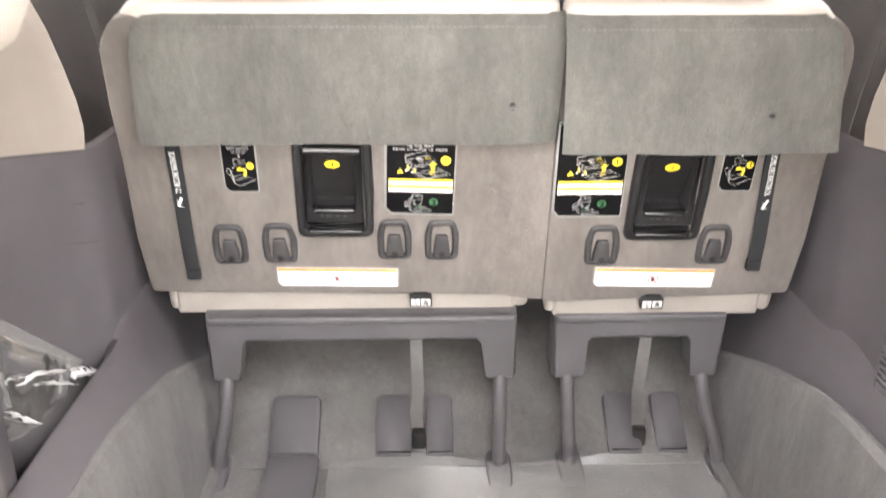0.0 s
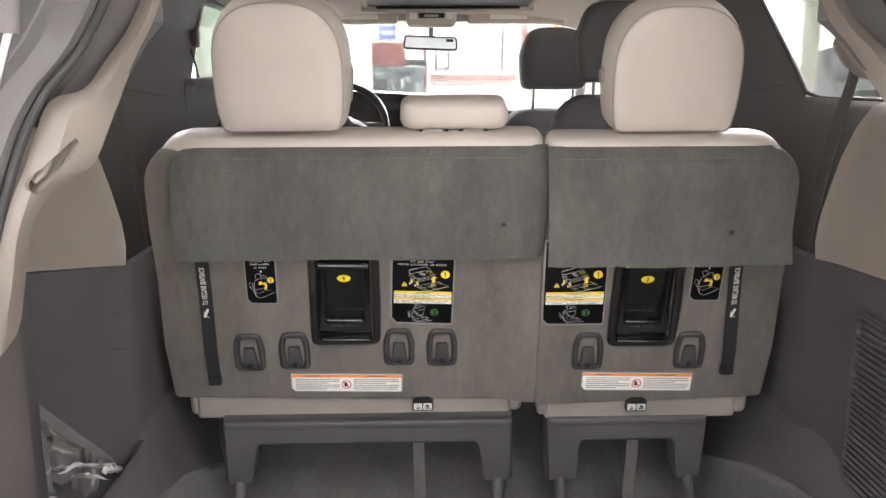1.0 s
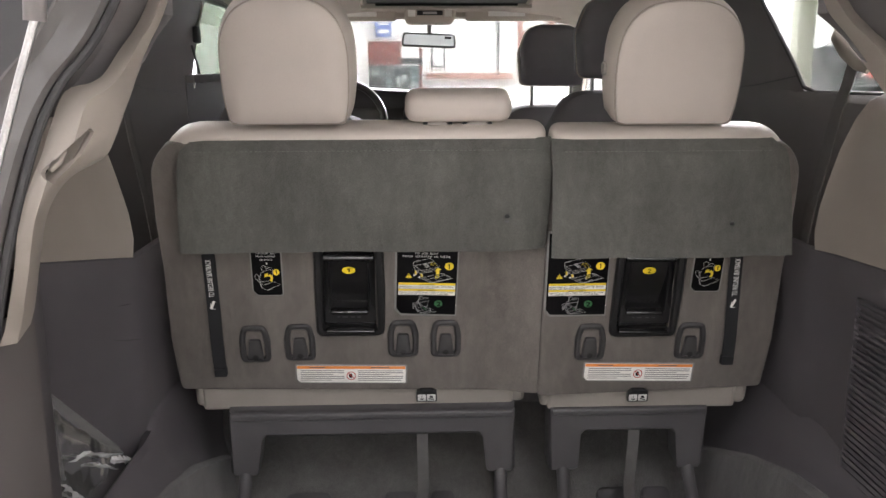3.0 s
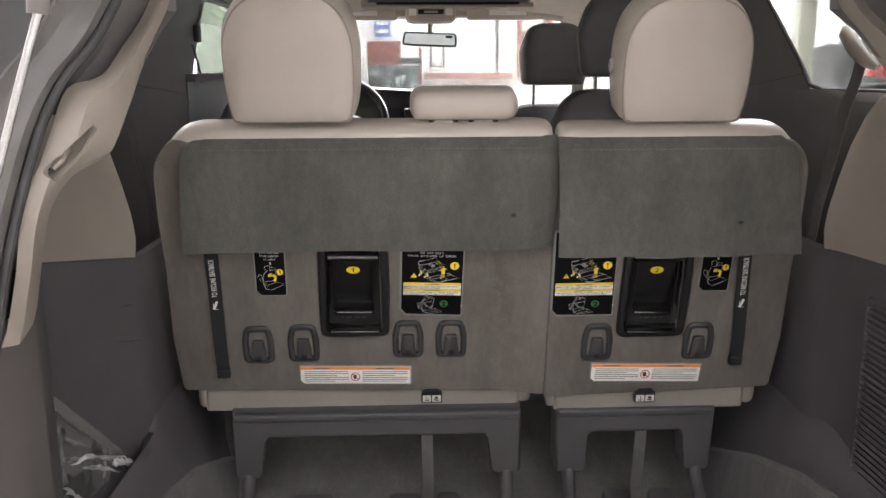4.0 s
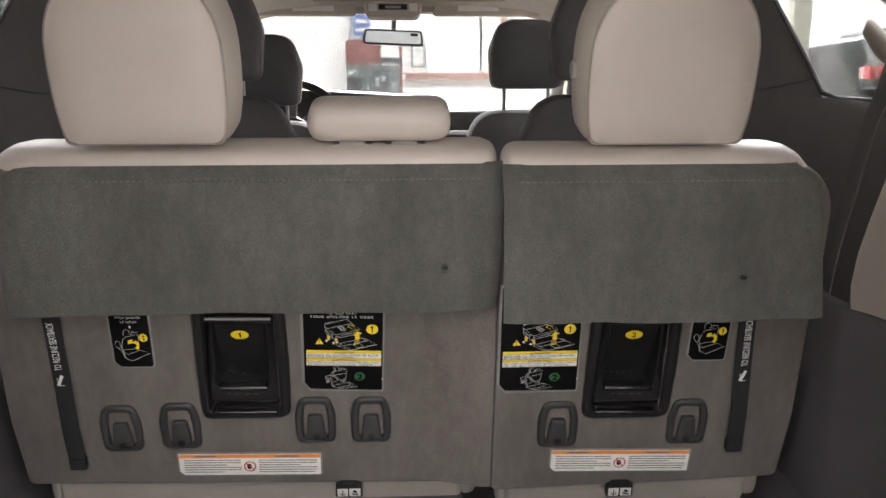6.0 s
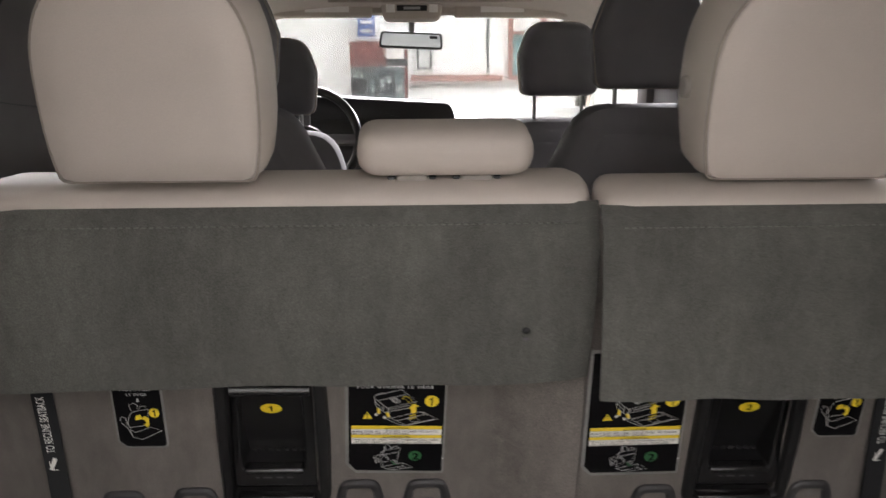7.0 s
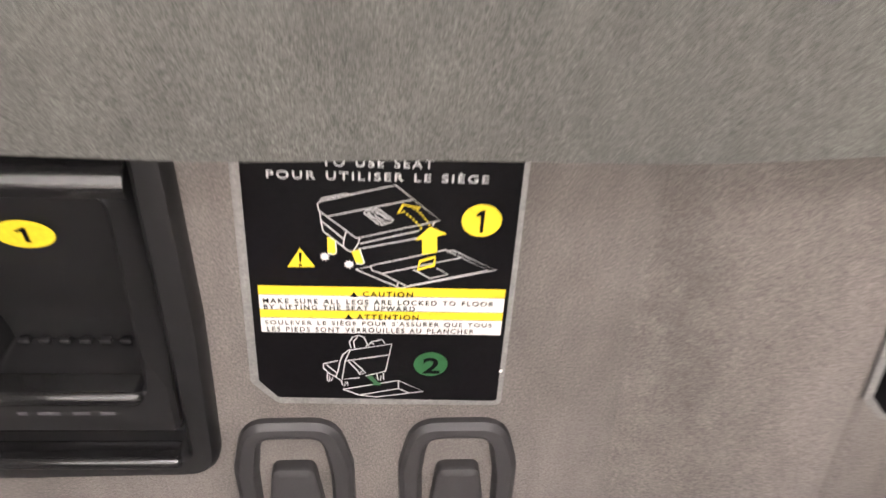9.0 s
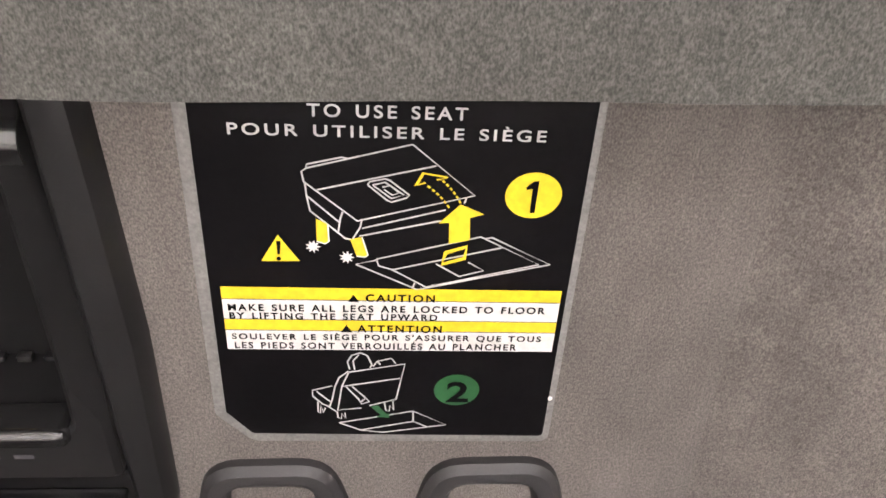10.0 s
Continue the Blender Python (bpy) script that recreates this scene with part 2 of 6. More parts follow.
def box(bm, x0, x1, y0, y1, z0, z1, r=0.0, seg=2):
    """A box from corner to corner, its edges rounded by r."""
    vs = [bm.verts.new((x, y, z)) for x in (x0, x1) for y in (y0, y1) for z in (z0, z1)]
    fs = []
    for a in ((0, 1, 3, 2), (4, 6, 7, 5), (0, 4, 5, 1), (2, 3, 7, 6), (0, 2, 6, 4), (1, 5, 7, 3)):
        fs.append(bm.faces.new([vs[i] for i in a]))
    if r > 0:
        es = list({e for f in fs for e in f.edges})
        bmesh.ops.bevel(bm, geom=es, offset=r, segments=seg, profile=0.5, affect="EDGES")
    return bm


def boxes(*rows):
    bm = bmesh.new()
    for row in rows:
        box(bm, *row)
    return bm


def rounded(points, radii, seg=5):
    """A closed outline with each corner rounded."""
    out, n = [], len(points)
    if not hasattr(radii, "__len__"):
        radii = [radii] * n
    for i, p in enumerate(points):
        p, a, b, r = Vector(p), Vector(points[i - 1]), Vector(points[(i + 1) % n]), radii[i]
        if r <= 0:
            out.append(p)
            continue
        da, db = (a - p).normalized(), (b - p).normalized()
        half = max(0.05, da.angle(db) / 2)
        cut = min(r / math.tan(half), 0.48 * (a - p).length, 0.48 * (b - p).length)
        pa, pb = p + da * cut, p + db * cut
        for k in range(seg + 1):
            t = k / seg
            out.append(pa * (1 - t) ** 2 + p * 2 * t * (1 - t) + pb * t * t)
    return out


def loft(bm, loops, close_ends=True):
    """Joins closed loops of equal length, given as lists of 3D points."""
    rings = [[bm.verts.new(p) for p in loop] for loop in loops]
    n = len(rings[0])
    for a, b in zip(rings, rings[1:]):
        for i in range(n):
            bm.faces.new((a[i], a[(i + 1) % n], b[(i + 1) % n], b[i]))
    if close_ends:
        bm.faces.new(rings[0][::-1])
        bm.faces.new(rings[-1])
    bmesh.ops.recalc_face_normals(bm, faces=bm.faces[:])
    return bm


def inset_loop(loop, d):
    """An outline (2D) drawn in by d along its corner normals."""
    n, out = len(loop), []
    area = sum(loop[i - 1].x * loop[i].y - loop[i].x * loop[i - 1].y for i in range(n))
    s = 1 if area > 0 else -1
    for i in range(n):
        e = (loop[(i + 1) % n] - loop[i - 1])
        nrm = Vector((-e.y, e.x)) * s
        nrm = nrm.normalized() if nrm.length > 1e-9 else Vector((0, 0))
        out.append(loop[i] + nrm * d)
    return out


def slab(outline, y_front, y_back, edge=0.004, bm=None, bulge=0.0):
    """A plate in the xz plane with this outline, from y_front to y_back, its front edge rounded."""
    bm = bm or bmesh.new()
    loops = []
    for t in (1.0, 0.55, 0.2, 0.0):
        q = inset_loop(outline, edge * (1 - math.sqrt(max(0, 1 - t * t))) if t else 0)
        loops.append([(p.x, y_front + edge * (1 - t), p.y) for p in q])
    loops.append([(p.x, y_back, p.y) for p in outline])
    return loft(bm, loops)


def pillow(outline, layers, bm=None):
    """A padded body: the outline drawn in by each layer's inset at each layer's y."""
    bm = bm or bmesh.new()
    xs, zs = [p.x for p in outline], [p.y for p in outline]
    cx, cz, hx, hz = (max(xs) + min(xs)) / 2, (max(zs) + min(zs)) / 2, (max(xs) - min(xs)) / 2, (max(zs) - min(zs)) / 2
    return loft(bm, [[(cx + (p.x - cx) * (1 - d / hx), y, cz + (p.y - cz) * (1 - d / hz)) for p in outline] for y, d in layers])


def tube(bm, path, r, seg=10, closed=False):
    """A round rod along a path of 3D points; r may vary from point to point."""
    pts = [Vector(p) for p in path]
    n = len(pts)
    rad = r if hasattr(r, "__len__") else [r] * n
    rings, up = [], None
    for i, p in enumerate(pts):
        a = pts[i - 1] if i or closed else p
        b = pts[(i + 1) % n] if i < n - 1 or closed else p
        d = (b - a).normalized()
        if up is None:
            up = Vector((0, 0, 1)) if abs(d.z) < 0.9 else Vector((1, 0, 0))
        side = d.cross(up).normalized()
        up = side.cross(d).normalized()
        rings.append([bm.verts.new(p + (side * math.cos(t) + up * math.sin(t)) * rad[i]) for t in (2 * math.pi * k / seg for k in range(seg))])
    last = n if closed else n - 1
    for i in range(last):
        a, b = rings[i], rings[(i + 1) % n]
        for k in range(seg):
            bm.faces.new((a[k], a[(k + 1) % seg], b[(k + 1) % seg], b[k]))
    if not closed:
        bm.faces.new(rings[0][::-1])
        bm.faces.new(rings[-1])
    bmesh.ops.recalc_face_normals(bm, faces=bm.faces[:])
    return bm


def curve_points(points, steps=6):
    """A smooth path (Catmull-Rom) through the points."""
    p = [Vector(q) for q in points]
    p = [p[0] * 2 - p[1]] + p + [p[-1] * 2 - p[-2]]
    out = []
    for i in range(1, len(p) - 2):
        for k in range(steps):
            t = k / steps
            out.append(0.5 * ((2 * p[i]) + (p[i + 1] - p[i - 1]) * t + (2 * p[i - 1] - 5 * p[i] + 4 * p[i + 1] - p[i + 2]) * t * t
                              + (3 * p[i] - p[i - 1] - 3 * p[i + 1] + p[i + 2]) * t ** 3))
    out.append(p[-2])
    return out


def sheet(rows, thick=0.004, away=None):
    """A curved panel through a grid of points, with thickness on the side away from a given point."""
    bm = bmesh.new()
    grid = [[bm.verts.new(p) for p in row] for row in rows]
    for a, b in zip(grid, grid[1:]):
        for i in range(len(a) - 1):
            bm.faces.new((a[i], a[i + 1], b[i + 1], b[i]))
    bmesh.ops.recalc_face_normals(bm, faces=bm.faces[:])
    bm.normal_update()
    f = bm.faces[len(bm.faces) // 2] if bm.faces.ensure_lookup_table() is None else None
    if away is not None and f.normal.dot(Vector(away) - f.calc_center_median()) < 0:
        bmesh.ops.reverse_faces(bm, faces=bm.faces[:])
        bm.normal_update()
    vs, faces = bm.verts[:], bm.faces[:]
    back = {v: bm.verts.new(v.co - v.normal * thick) for v in vs}
    rim = [e for e in bm.edges if len(e.link_faces) == 1]
    for e in rim:
        a, b = e.verts
        bm.faces.new((a, b, back[b], back[a]))
    for g in faces:
        bm.faces.new([back[v] for v in reversed(g.verts)])
    bmesh.ops.recalc_face_normals(bm, faces=bm.faces[:])
    return bm


def cut(ob, cutter_bm):
    """Takes the cutter's volume out of a mesh object."""
    knife = new("knife", to_mesh(cutter_bm, "knife", False))
    knife.matrix_world = ob.parent.matrix_world if ob.parent else Matrix()
    mod = ob.modifiers.new("cut", "BOOLEAN")
    mod.operation, mod.object, mod.solver = "DIFFERENCE", knife, "EXACT"
    bpy.context.view_layer.update()
    me = bpy.data.meshes.new_from_object(ob.evaluated_get(bpy.context.evaluated_depsgraph_get()))
    ob.modifiers.clear()
    ob.data = me
    data = knife.data
    bpy.data.objects.remove(knife)
    bpy.data.meshes.remove(data)
    for f in me.polygons:
        f.use_smooth = True
    me.set_sharp_from_angle(angle=radians(35))


def ribbon(bm, path, width, y, closed=False):
    """A flat printed line in the xz plane."""
    pts = [Vector(p) for p in path]
    n = len(pts)
    left, right = [], []
    for i, p in enumerate(pts):
        a = pts[i - 1] if i or closed else p
        b = pts[(i + 1) % n] if i < n - 1 or closed else p
        d = (b - a).normalized()
        nrm = Vector((-d.y, d.x)) * width / 2
        left.append(bm.verts.new((p.x + nrm.x, y, p.y + nrm.y)))
        right.append(bm.verts.new((p.x - nrm.x, y, p.y - nrm.y)))
    for i in range(n if closed else n - 1):
        j = (i + 1) % n
        bm.faces.new((left[i], right[i], right[j], left[j]))
    return bm


def flat(bm, outline, y):
    """A flat printed patch in the xz plane."""
    bm.faces.new([bm.verts.new((p[0], y, p[1])) for p in outline])
    return bm


def disc(cx, cz, rx, rz, n=28):
    return [Vector((cx + rx * math.cos(2 * math.pi * k / n), cz + rz * math.sin(2 * math.pi * k / n))) for k in range(n)]


def face_front(bm):
    """Turns flat prints towards -y."""
    bm.normal_update()
    bmesh.ops.reverse_faces(bm, faces=[f for f in bm.faces if f.normal.y > 0])
    return bm


def words(text, x0, x1, z0, z1, y, turn=0.0, spacing=1.0, bold=0.006):
    """Lettering that fills the given span of the xz plane at y; turn in degrees about its lower left corner."""
    cu = bpy.data.curves.new("text", "FONT")
    cu.body, cu.size, cu.space_character, cu.space_word, cu.offset = text, 1.0, spacing, 1.25, bold
    ob = bpy.data.objects.new("text", cu)
    scene.collection.objects.link(ob)
    me = bpy.data.meshes.new_from_object(ob.evaluated_get(bpy.context.evaluated_depsgraph_get()))
    bpy.data.objects.remove(ob)
    bpy.data.curves.remove(cu)
    co = np.array([v.co for v in me.vertices])
    lo, hi = co.min(0), co.max(0)
    c, s = math.cos(radians(turn)), math.sin(radians(turn))
    for v in me.vertices:
        a = (v.co.x - lo[0]) / (hi[0] - lo[0]) * (x1 - x0)
        b = (v.co.y - lo[1]) / (hi[1] - lo[1]) * (z1 - z0)
        v.co = (x0 + a * c - b * s, y, z0 + a * s + b * c)
    bm = bmesh.new()
    bm.from_mesh(me)
    bpy.data.meshes.remove(me)
    return face_front(bm)


# ---- showroom ----
def slab_box(name, x0, x1, y0, y1, z0, z1, material, label, category, kind="structure", r=0.0):
    ob = part(name, boxes((x0, x1, y0, y1, z0, z1, r)), material, None, label)
    return tagged(ob, label, category, kind=kind)


slab_box("floor", -7, 7, -6, 9.6, -0.1, 0.0, TILE, "pale grey tiled showroom floor under the van", "floor")
slab_box("ceiling", -7, 7, -6, 9.6, 4.0, 4.1, CEIL, "plain white showroom ceiling with added, unseen lamps", "ceiling")
slab_box("wall_south", -7, 7, -6.2, -6, 0, 4, WALLWHITE, "plain white showroom wall", "wall")
slab_box("wall_west", -7.2, -7, -6, 9.6, 0, 4, WALLWHITE, "plain white showroom wall", "wall")
slab_box("wall_east", 7, 7.2, -6, 9.6, 0, 4, WALLWHITE, "plain white showroom wall", "wall")
slab_box("wall_north", -7, 7, 9.6, 9.8, 0, 4, WALLWHITE, "white brightly lit showroom wall with boards", "wall")
# housings for the added ceiling lamps, out of view
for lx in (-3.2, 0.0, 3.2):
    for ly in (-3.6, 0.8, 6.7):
        lamp_ob = part("unseen_lamp_housing", boxes((lx - 0.65, lx + 0.65, ly - 1.15, ly + 1.15, 3.9, 3.998, 0.01)), CEIL)
        tagged(lamp_ob, "flat white housing for an added, unseen ceiling lamp", "light", "ceiling lights")

# ---- van shell ----
HL = []
for k in range(15):
    y = -0.05 + 2.5 * k / 14
    zc = 1.68 - 0.085 * max(0, (y - 1.2)) ** 1.3
    HL.append([(x, y, zc - 0.10 * (abs(x) / 0.74) ** 4) for x in (-0.74, -0.68, -0.6, -0.5, -0.3, 0, 0.3, 0.5, 0.6, 0.68, 0.74)])
tagged(part("headliner", sheet(HL, 0.03, (0, 1, 0)), HEADLINER), "beige cloth headliner of the van", "headliner", kind="structure")
sun = thing("sunroof", "dark sunroof opening in the headliner", "sunroof", kind="structure")
part("front_bar", boxes((-0.31, 0.37, 2.00, 2.03, 1.568, 1.612, 0.006)), HEADLINER, sun)
for sx in (-0.295, 0.355):
    bm = bmesh.new()
    tube(bm, [(sx, 1.28, 1.662), (sx, 1.65, 1.634), (sx, 2.01, 1.594)], 0.014, 8)
    part("side_rail", bm, HEADLINER, sun)
part("sunroof_blind", sheet([[(-0.30, y, z), (0.36, y, z)] for y, z in ((1.28, 1.655), (1.65, 1.628), (2.005, 1.588))], 0.004, (0, 1.5, 1.0)), GREY, sun)
bm = bmesh.new()
tube(bm, [(-0.25, 1.985, 1.583), (0.31, 1.985, 1.583)], 0.005, 8)
part("seal_strip", bm, BLACK, sun)

# cargo well: floor, back wall and sloping sides in one carpet
tagged(part("cargo_well_floor", boxes((-0.56, 0.56, -0.62, 0.42, 0.33, 0.37)), WELL), "dark grey carpet on the floor of the cargo well", "carpet", kind="structure")
WB = [[(x, y, z) for x in (-0.6, -0.3, 0, 0.3, 0.6)] for y, z in ((0.06, 0.372), (0.10, 0.385), (0.22, 0.47), (0.30, 0.535), (0.36, 0.585), (0.55, 0.60))]
tagged(part("cargo_well_back", sheet(WB, 0.01, (0, -1, 1)), WELL), "dark grey carpeted front wall of the cargo well", "carpet", kind="structure")
tagged(part("floor_van", boxes((-0.80, 0.80, 0.55, 3.1, 0.38, 0.5)), WELL), "dark carpeted cabin floor of the van", "carpet", kind="structure")


HOOK_SLOT = rounded([Vector(p) for p in ((-0.009, -0.036), (-0.010, 0.010), (-0.004, 0.040), (0.005, 0.042), (0.010, 0.010), (0.009, -0.036))], [0.008, 0.02, 0.004, 0.004, 0.02, 0.008])
slot_up, slot_out = Vector((0.2984, 0.6872, 0.6623)), Vector((0.9240, -0.3820, -0.0200))
HOOK_PLACE = Matrix.Translation((-0.4834, -0.5683, 1.2561)) @ Matrix((-slot_out.cross(slot_up), -slot_out, slot_up)).transposed().to_4x4()


def van_side(s):
    """One side of the van's inside, s = -1 on the driver's side."""
    c = 0.004 if s > 0 else 0.0
    pocket = s < 0
    # the driver's side has a pocket behind the wheel arch, the other side is nearly flat
    if pocket:
        plan = [(0.57, -0.78), (0.574, -0.55), (0.578, -0.44), (0.592, -0.415), (0.64, -0.39), (0.652, -0.34), (0.64, -0.27),
                (0.605, -0.15), (0.588, -0.105), (0.578, -0.085), (0.575, -0.05), (0.575, 0.15), (0.60, 0.42), (0.70, 0.62)]
    else:
        plan = [(0.57, -0.78), (0.576, -0.55), (0.580, -0.44), (0.584, -0.40), (0.588, -0.34), (0.590, -0.27),
                (0.589, -0.15), (0.584, -0.105), (0.578, -0.085), (0.575, -0.05), (0.575, 0.15), (0.60, 0.42), (0.70, 0.62)]
    rise = 0.19 if pocket else 0.06

    def split_z(y):
        return rise * max(0.0, -0.086 - y)

    rows = [[(s * (x + 0.010), y, 0.57) for x, y in plan], [(s * (x + 0.006), y, 0.69) for x, y in plan]]
    rows += [[(s * x, y, z) for x, y in plan] for z in (0.715, 0.75, 0.9)]
    rows += [[(s * (x + dx), y, z + split_z(y)) for x, y in plan] for dx, z in ((0, 1.0), (0, 1.034), (0.006, 1.04), (0.014, 1.03), (0.03, 0.95))]
    rows = [[(x + c, y, z) for x, y, z in row] for row in rows]
    tagged(part("quarter_trim", sheet(rows, 0.006, (0, -0.3, 0.9)), DARK), "dark grey textured plastic lower trim of the cargo side", "trim", kind="structure")
    if pocket:
        rows = [[(s * x, y, 0.60) for y in (-0.46, -0.3, -0.08)] for x in (0.565, 0.62, 0.665)]
        tagged(part("pocket_floor", sheet(rows, 0.006, (0, -0.3, 1.2)), DARK), "dark plastic floor of the side pocket", "trim", kind="structure")
    # rounded ledge below the trim, falling towards the front, and the carpeted side of the well under it
    edge = ((-0.80, 0.690), (-0.30, 0.685), (-0.18, 0.666), (-0.015, 0.617), (0.18, 0.540), (0.30, 0.490), (0.46, 0.440))
    ledge, carpet = [], []
    for k in range(33):
        y = -0.62 + 1.07 * k / 32
        zc = next(z0 + (z1 - z0) * (y - y0) / (y1 - y0) for (y0, z0), (y1, z1) in zip(edge, edge[1:]) if y <= y1)
        reach = max(0.0, min(1.0, (y + 0.115) / 0.06 if pocket else (y + 0.36) / 0.36))
        reach = reach * reach * (3 - 2 * reach)
        top = 0.712 if pocket else 0.665
        zr = min(zc, top - 0.02)
        low = ((0.592, zr + 0.065), (0.588, zr + 0.055), (0.584, zr + 0.045), (0.578, zr + 0.035), (0.570, zr + 0.024), (0.558, zr + 0.014), (0.543, zr + 0.006), (0.527, zr + 0.002), (0.518, zr - 0.006))
        rear = low if not pocket else ((0.588, 0.57), (0.582, top - 0.022), (0.5775, top - 0.006), (0.572, top), (0.564, top - 0.003), (0.552, zr + (top - zr) * 0.62), (0.538, zr + (top - zr) * 0.28), (0.524, zr + 0.003), (0.518, zr - 0.006))
        ahead = ((0.592, 0.762), (0.584, 0.750), (0.5775, 0.738), (0.5745, 0.730), (0.571, 0.718), (0.561, zc + (0.718 - zc) * 0.55), (0.545, zc + (0.718 - zc) * 0.22), (0.527, zc + 0.004), (0.518, zc - 0.006))
        ledge.append([(s * (p[0] + (q[0] - p[0]) * reach) + c, y, p[1] + (q[1] - p[1]) * reach) for p, q in zip(rear, ahead)])
        carpet.append([(s * x + c, y, z) for x, z in ((0.530, zc - 0.004), (0.523, zc), (0.517, zc - 0.004), (0.510, 0.372 + (zc - 0.372) * 0.8), (0.500, 0.372 + (zc - 0.372) * 0.4), (0.490, 0.385), (0.470, 0.373))])
    tagged(part("side_ledge", sheet(ledge, 0.006, (0, 0, 1.0)), DARK), "dark plastic ledge along the side of the cargo well", "trim", kind="structure")
    tagged(part("cargo_well_side", sheet(carpet, 0.008, (0, 0, 0.8)), WELL), "dark grey carpeted side of the cargo well", "carpet", kind="structure")
    # beige lobe above it
    lobe = []
    for z, d in ((1.037, 0.0), (1.07, -0.004), (1.11, 0.0), (1.16, 0.011), (1.21, 0.024), (1.26, 0.044), (1.29, 0.065), (1.305, 0.10)):
        front = (0.577 + d, -0.086 - 0.01 * (z - 1.037) / 0.2)
        if pocket:
            run = ((0.574 + 0.02 * (z - 1.037), -0.56), (0.578, -0.44), (0.592, -0.415), (0.64, -0.39), (0.652, -0.34), (0.64 + 0.5 * max(0, d), -0.27), (0.605 + 0.8 * d, -0.15), (0.59 + d, -0.108))
        else:
            run = ((0.576, -0.56), (0.580, -0.44), (0.584, -0.40), (0.588, -0.34), (0.590 + 0.5 * max(0, d), -0.27), (0.589 + 0.8 * d, -0.15), (0.584 + d, -0.108))
        low = max(0.0, 1 - (z - 1.037) / 0.25)
        lobe.append([(s * x + c, y, z + split_z(y) * low) for x, y in (*run, front, (front[0] + 0.012, -0.076), (front[0] + 0.05, -0.072))])
    tagged(part("upper_trim", sheet(lobe, 0.006, (0, -0.3, 1.1)), BEIGE), "beige plastic upper trim of the cargo side", "trim", kind="structure")
    # arm of the rear pillar
    e = 0.027 if s > 0 else 0.0
    inner = curve_points([(s * x + e, y, z) for x, y, z in ((0.575, -0.48, 1.06), (0.55, -0.50, 1.141), (0.53, -0.515, 1.191), (0.50, -0.52, 1.23), (0.464, -0.51, 1.251), (0.452, -0.51, 1.269),
                                                           (0.446, -0.50, 1.289), (0.443, -0.47, 1.316), (0.447, -0.41, 1.349), (0.446, -0.34, 1.393), (0.443, -0.28, 1.44), (0.43, -0.10, 1.62))], 4)
    outer = curve_points([(s * x + e, y, z) for x, y, z in ((0.541, -0.62, 1.06), (0.524, -0.615, 1.13), (0.514, -0.61, 1.186), (0.503, -0.598, 1.225), (0.495, -0.585, 1.25), (0.488, -0.565, 1.284),
                                                           (0.481, -0.54, 1.318), (0.462, -0.52, 1.326), (0.452, -0.50, 1.336), (0.449, -0.455, 1.36), (0.441, -0.34, 1.43), (0.432, -0.14, 1.62))], 4)
    rows = []
    for a, b in zip(outer, inner):
        m = a * 0.7 + b * 0.3 + Vector((-s * 0.008, -0.014, 0))
        rows.append([a + Vector((s * 0.001, 0.025, -0.002)), a, (a + m) / 2 + Vector((-s * 0.002, 0, 0)), m, (m + b) / 2 + Vector((-s * 0.003, 0, 0)), b, b + Vector((s * 0.02, 0.008, 0))])
    arm = tagged(part("pillar_trim", sheet(rows, 0.006, (0, -0.6, 1.3)), BEIGE), "beige plastic trim arm on the rear pillar", "trim", kind="structure")
    if pocket:
        hole = slab(inset_loop(HOOK_SLOT, 0.001), -0.03, 0.03, 0.0005)
        hole.transform(HOOK_PLACE)
        cut(arm, hole)
    # garnish beside the rear glass
    g = [[(s * x, y, z) for x, y in ((0.63, -0.45), (0.66, -0.34), (0.70, -0.2), (0.76, 0.0), (0.80, 0.10))] for z in (1.22, 1.4, 1.66)]
    tagged(part("window_garnish", sheet(g, 0.006, (0, 0, 1.3)), GREY), "grey plastic garnish behind the quarter window", "trim", kind="structure")
    # rear opening: rubber seal and painted jamb
    seal = curve_points([(s * x + c, y, z) for x, y, z in ((0.594, -0.68, 0.5), (0.570, -0.66, 0.9), (0.538, -0.64, 1.08), (0.517, -0.63, 1.179), (0.495, -0.60, 1.275), (0.476, -0.57, 1.331), (0.430, -0.53, 1.409), (0.36, -0.38, 1.66))], 5)
    bm = bmesh.new()
    tube(bm, seal, 0.0048, 10)
    tagged(part("weatherstrip", bm, RUBBER), "black rubber seal round the tailgate opening", "seal", kind="structure")
    rows, outside = [], []
    for p in seal:
        rows.append([p + Vector((s * dx, dy, dz)) for dx, dy, dz in ((0.008, 0.012, 0), (0.007, -0.002, 0), (0.012, -0.010, 0), (0.020, -0.013, 0), (0.030, -0.014, 0), (0.040, -0.017, 0.001), (0.046, -0.024, 0.002),
                    (0.050, -0.029, 0.002), (0.0535, -0.029, 0.002), (0.056, -0.024, 0.001), (0.057, -0.010, 0), (0.057, 0.02, 0))])
        outside.append([p + Vector((s * dx, dy, 0)) for dx, dy in ((0.058, 0.018), (0.066, 0.012), (0.085, 0.016), (0.12, 0.020), (0.30, 0.03))])
    tagged(part("body_jamb", sheet(rows, 0.004, (0, -1.5, 1.3)), PAINT), "silver grey painted jamb of the tailgate opening", "car body", kind="structure")
    tagged(part("gate_channel", sheet(outside, 0.004, (0, -1.5, 1.3)), RUBBER), "dark plastic channel outside the painted jamb", "car body", kind="structure")
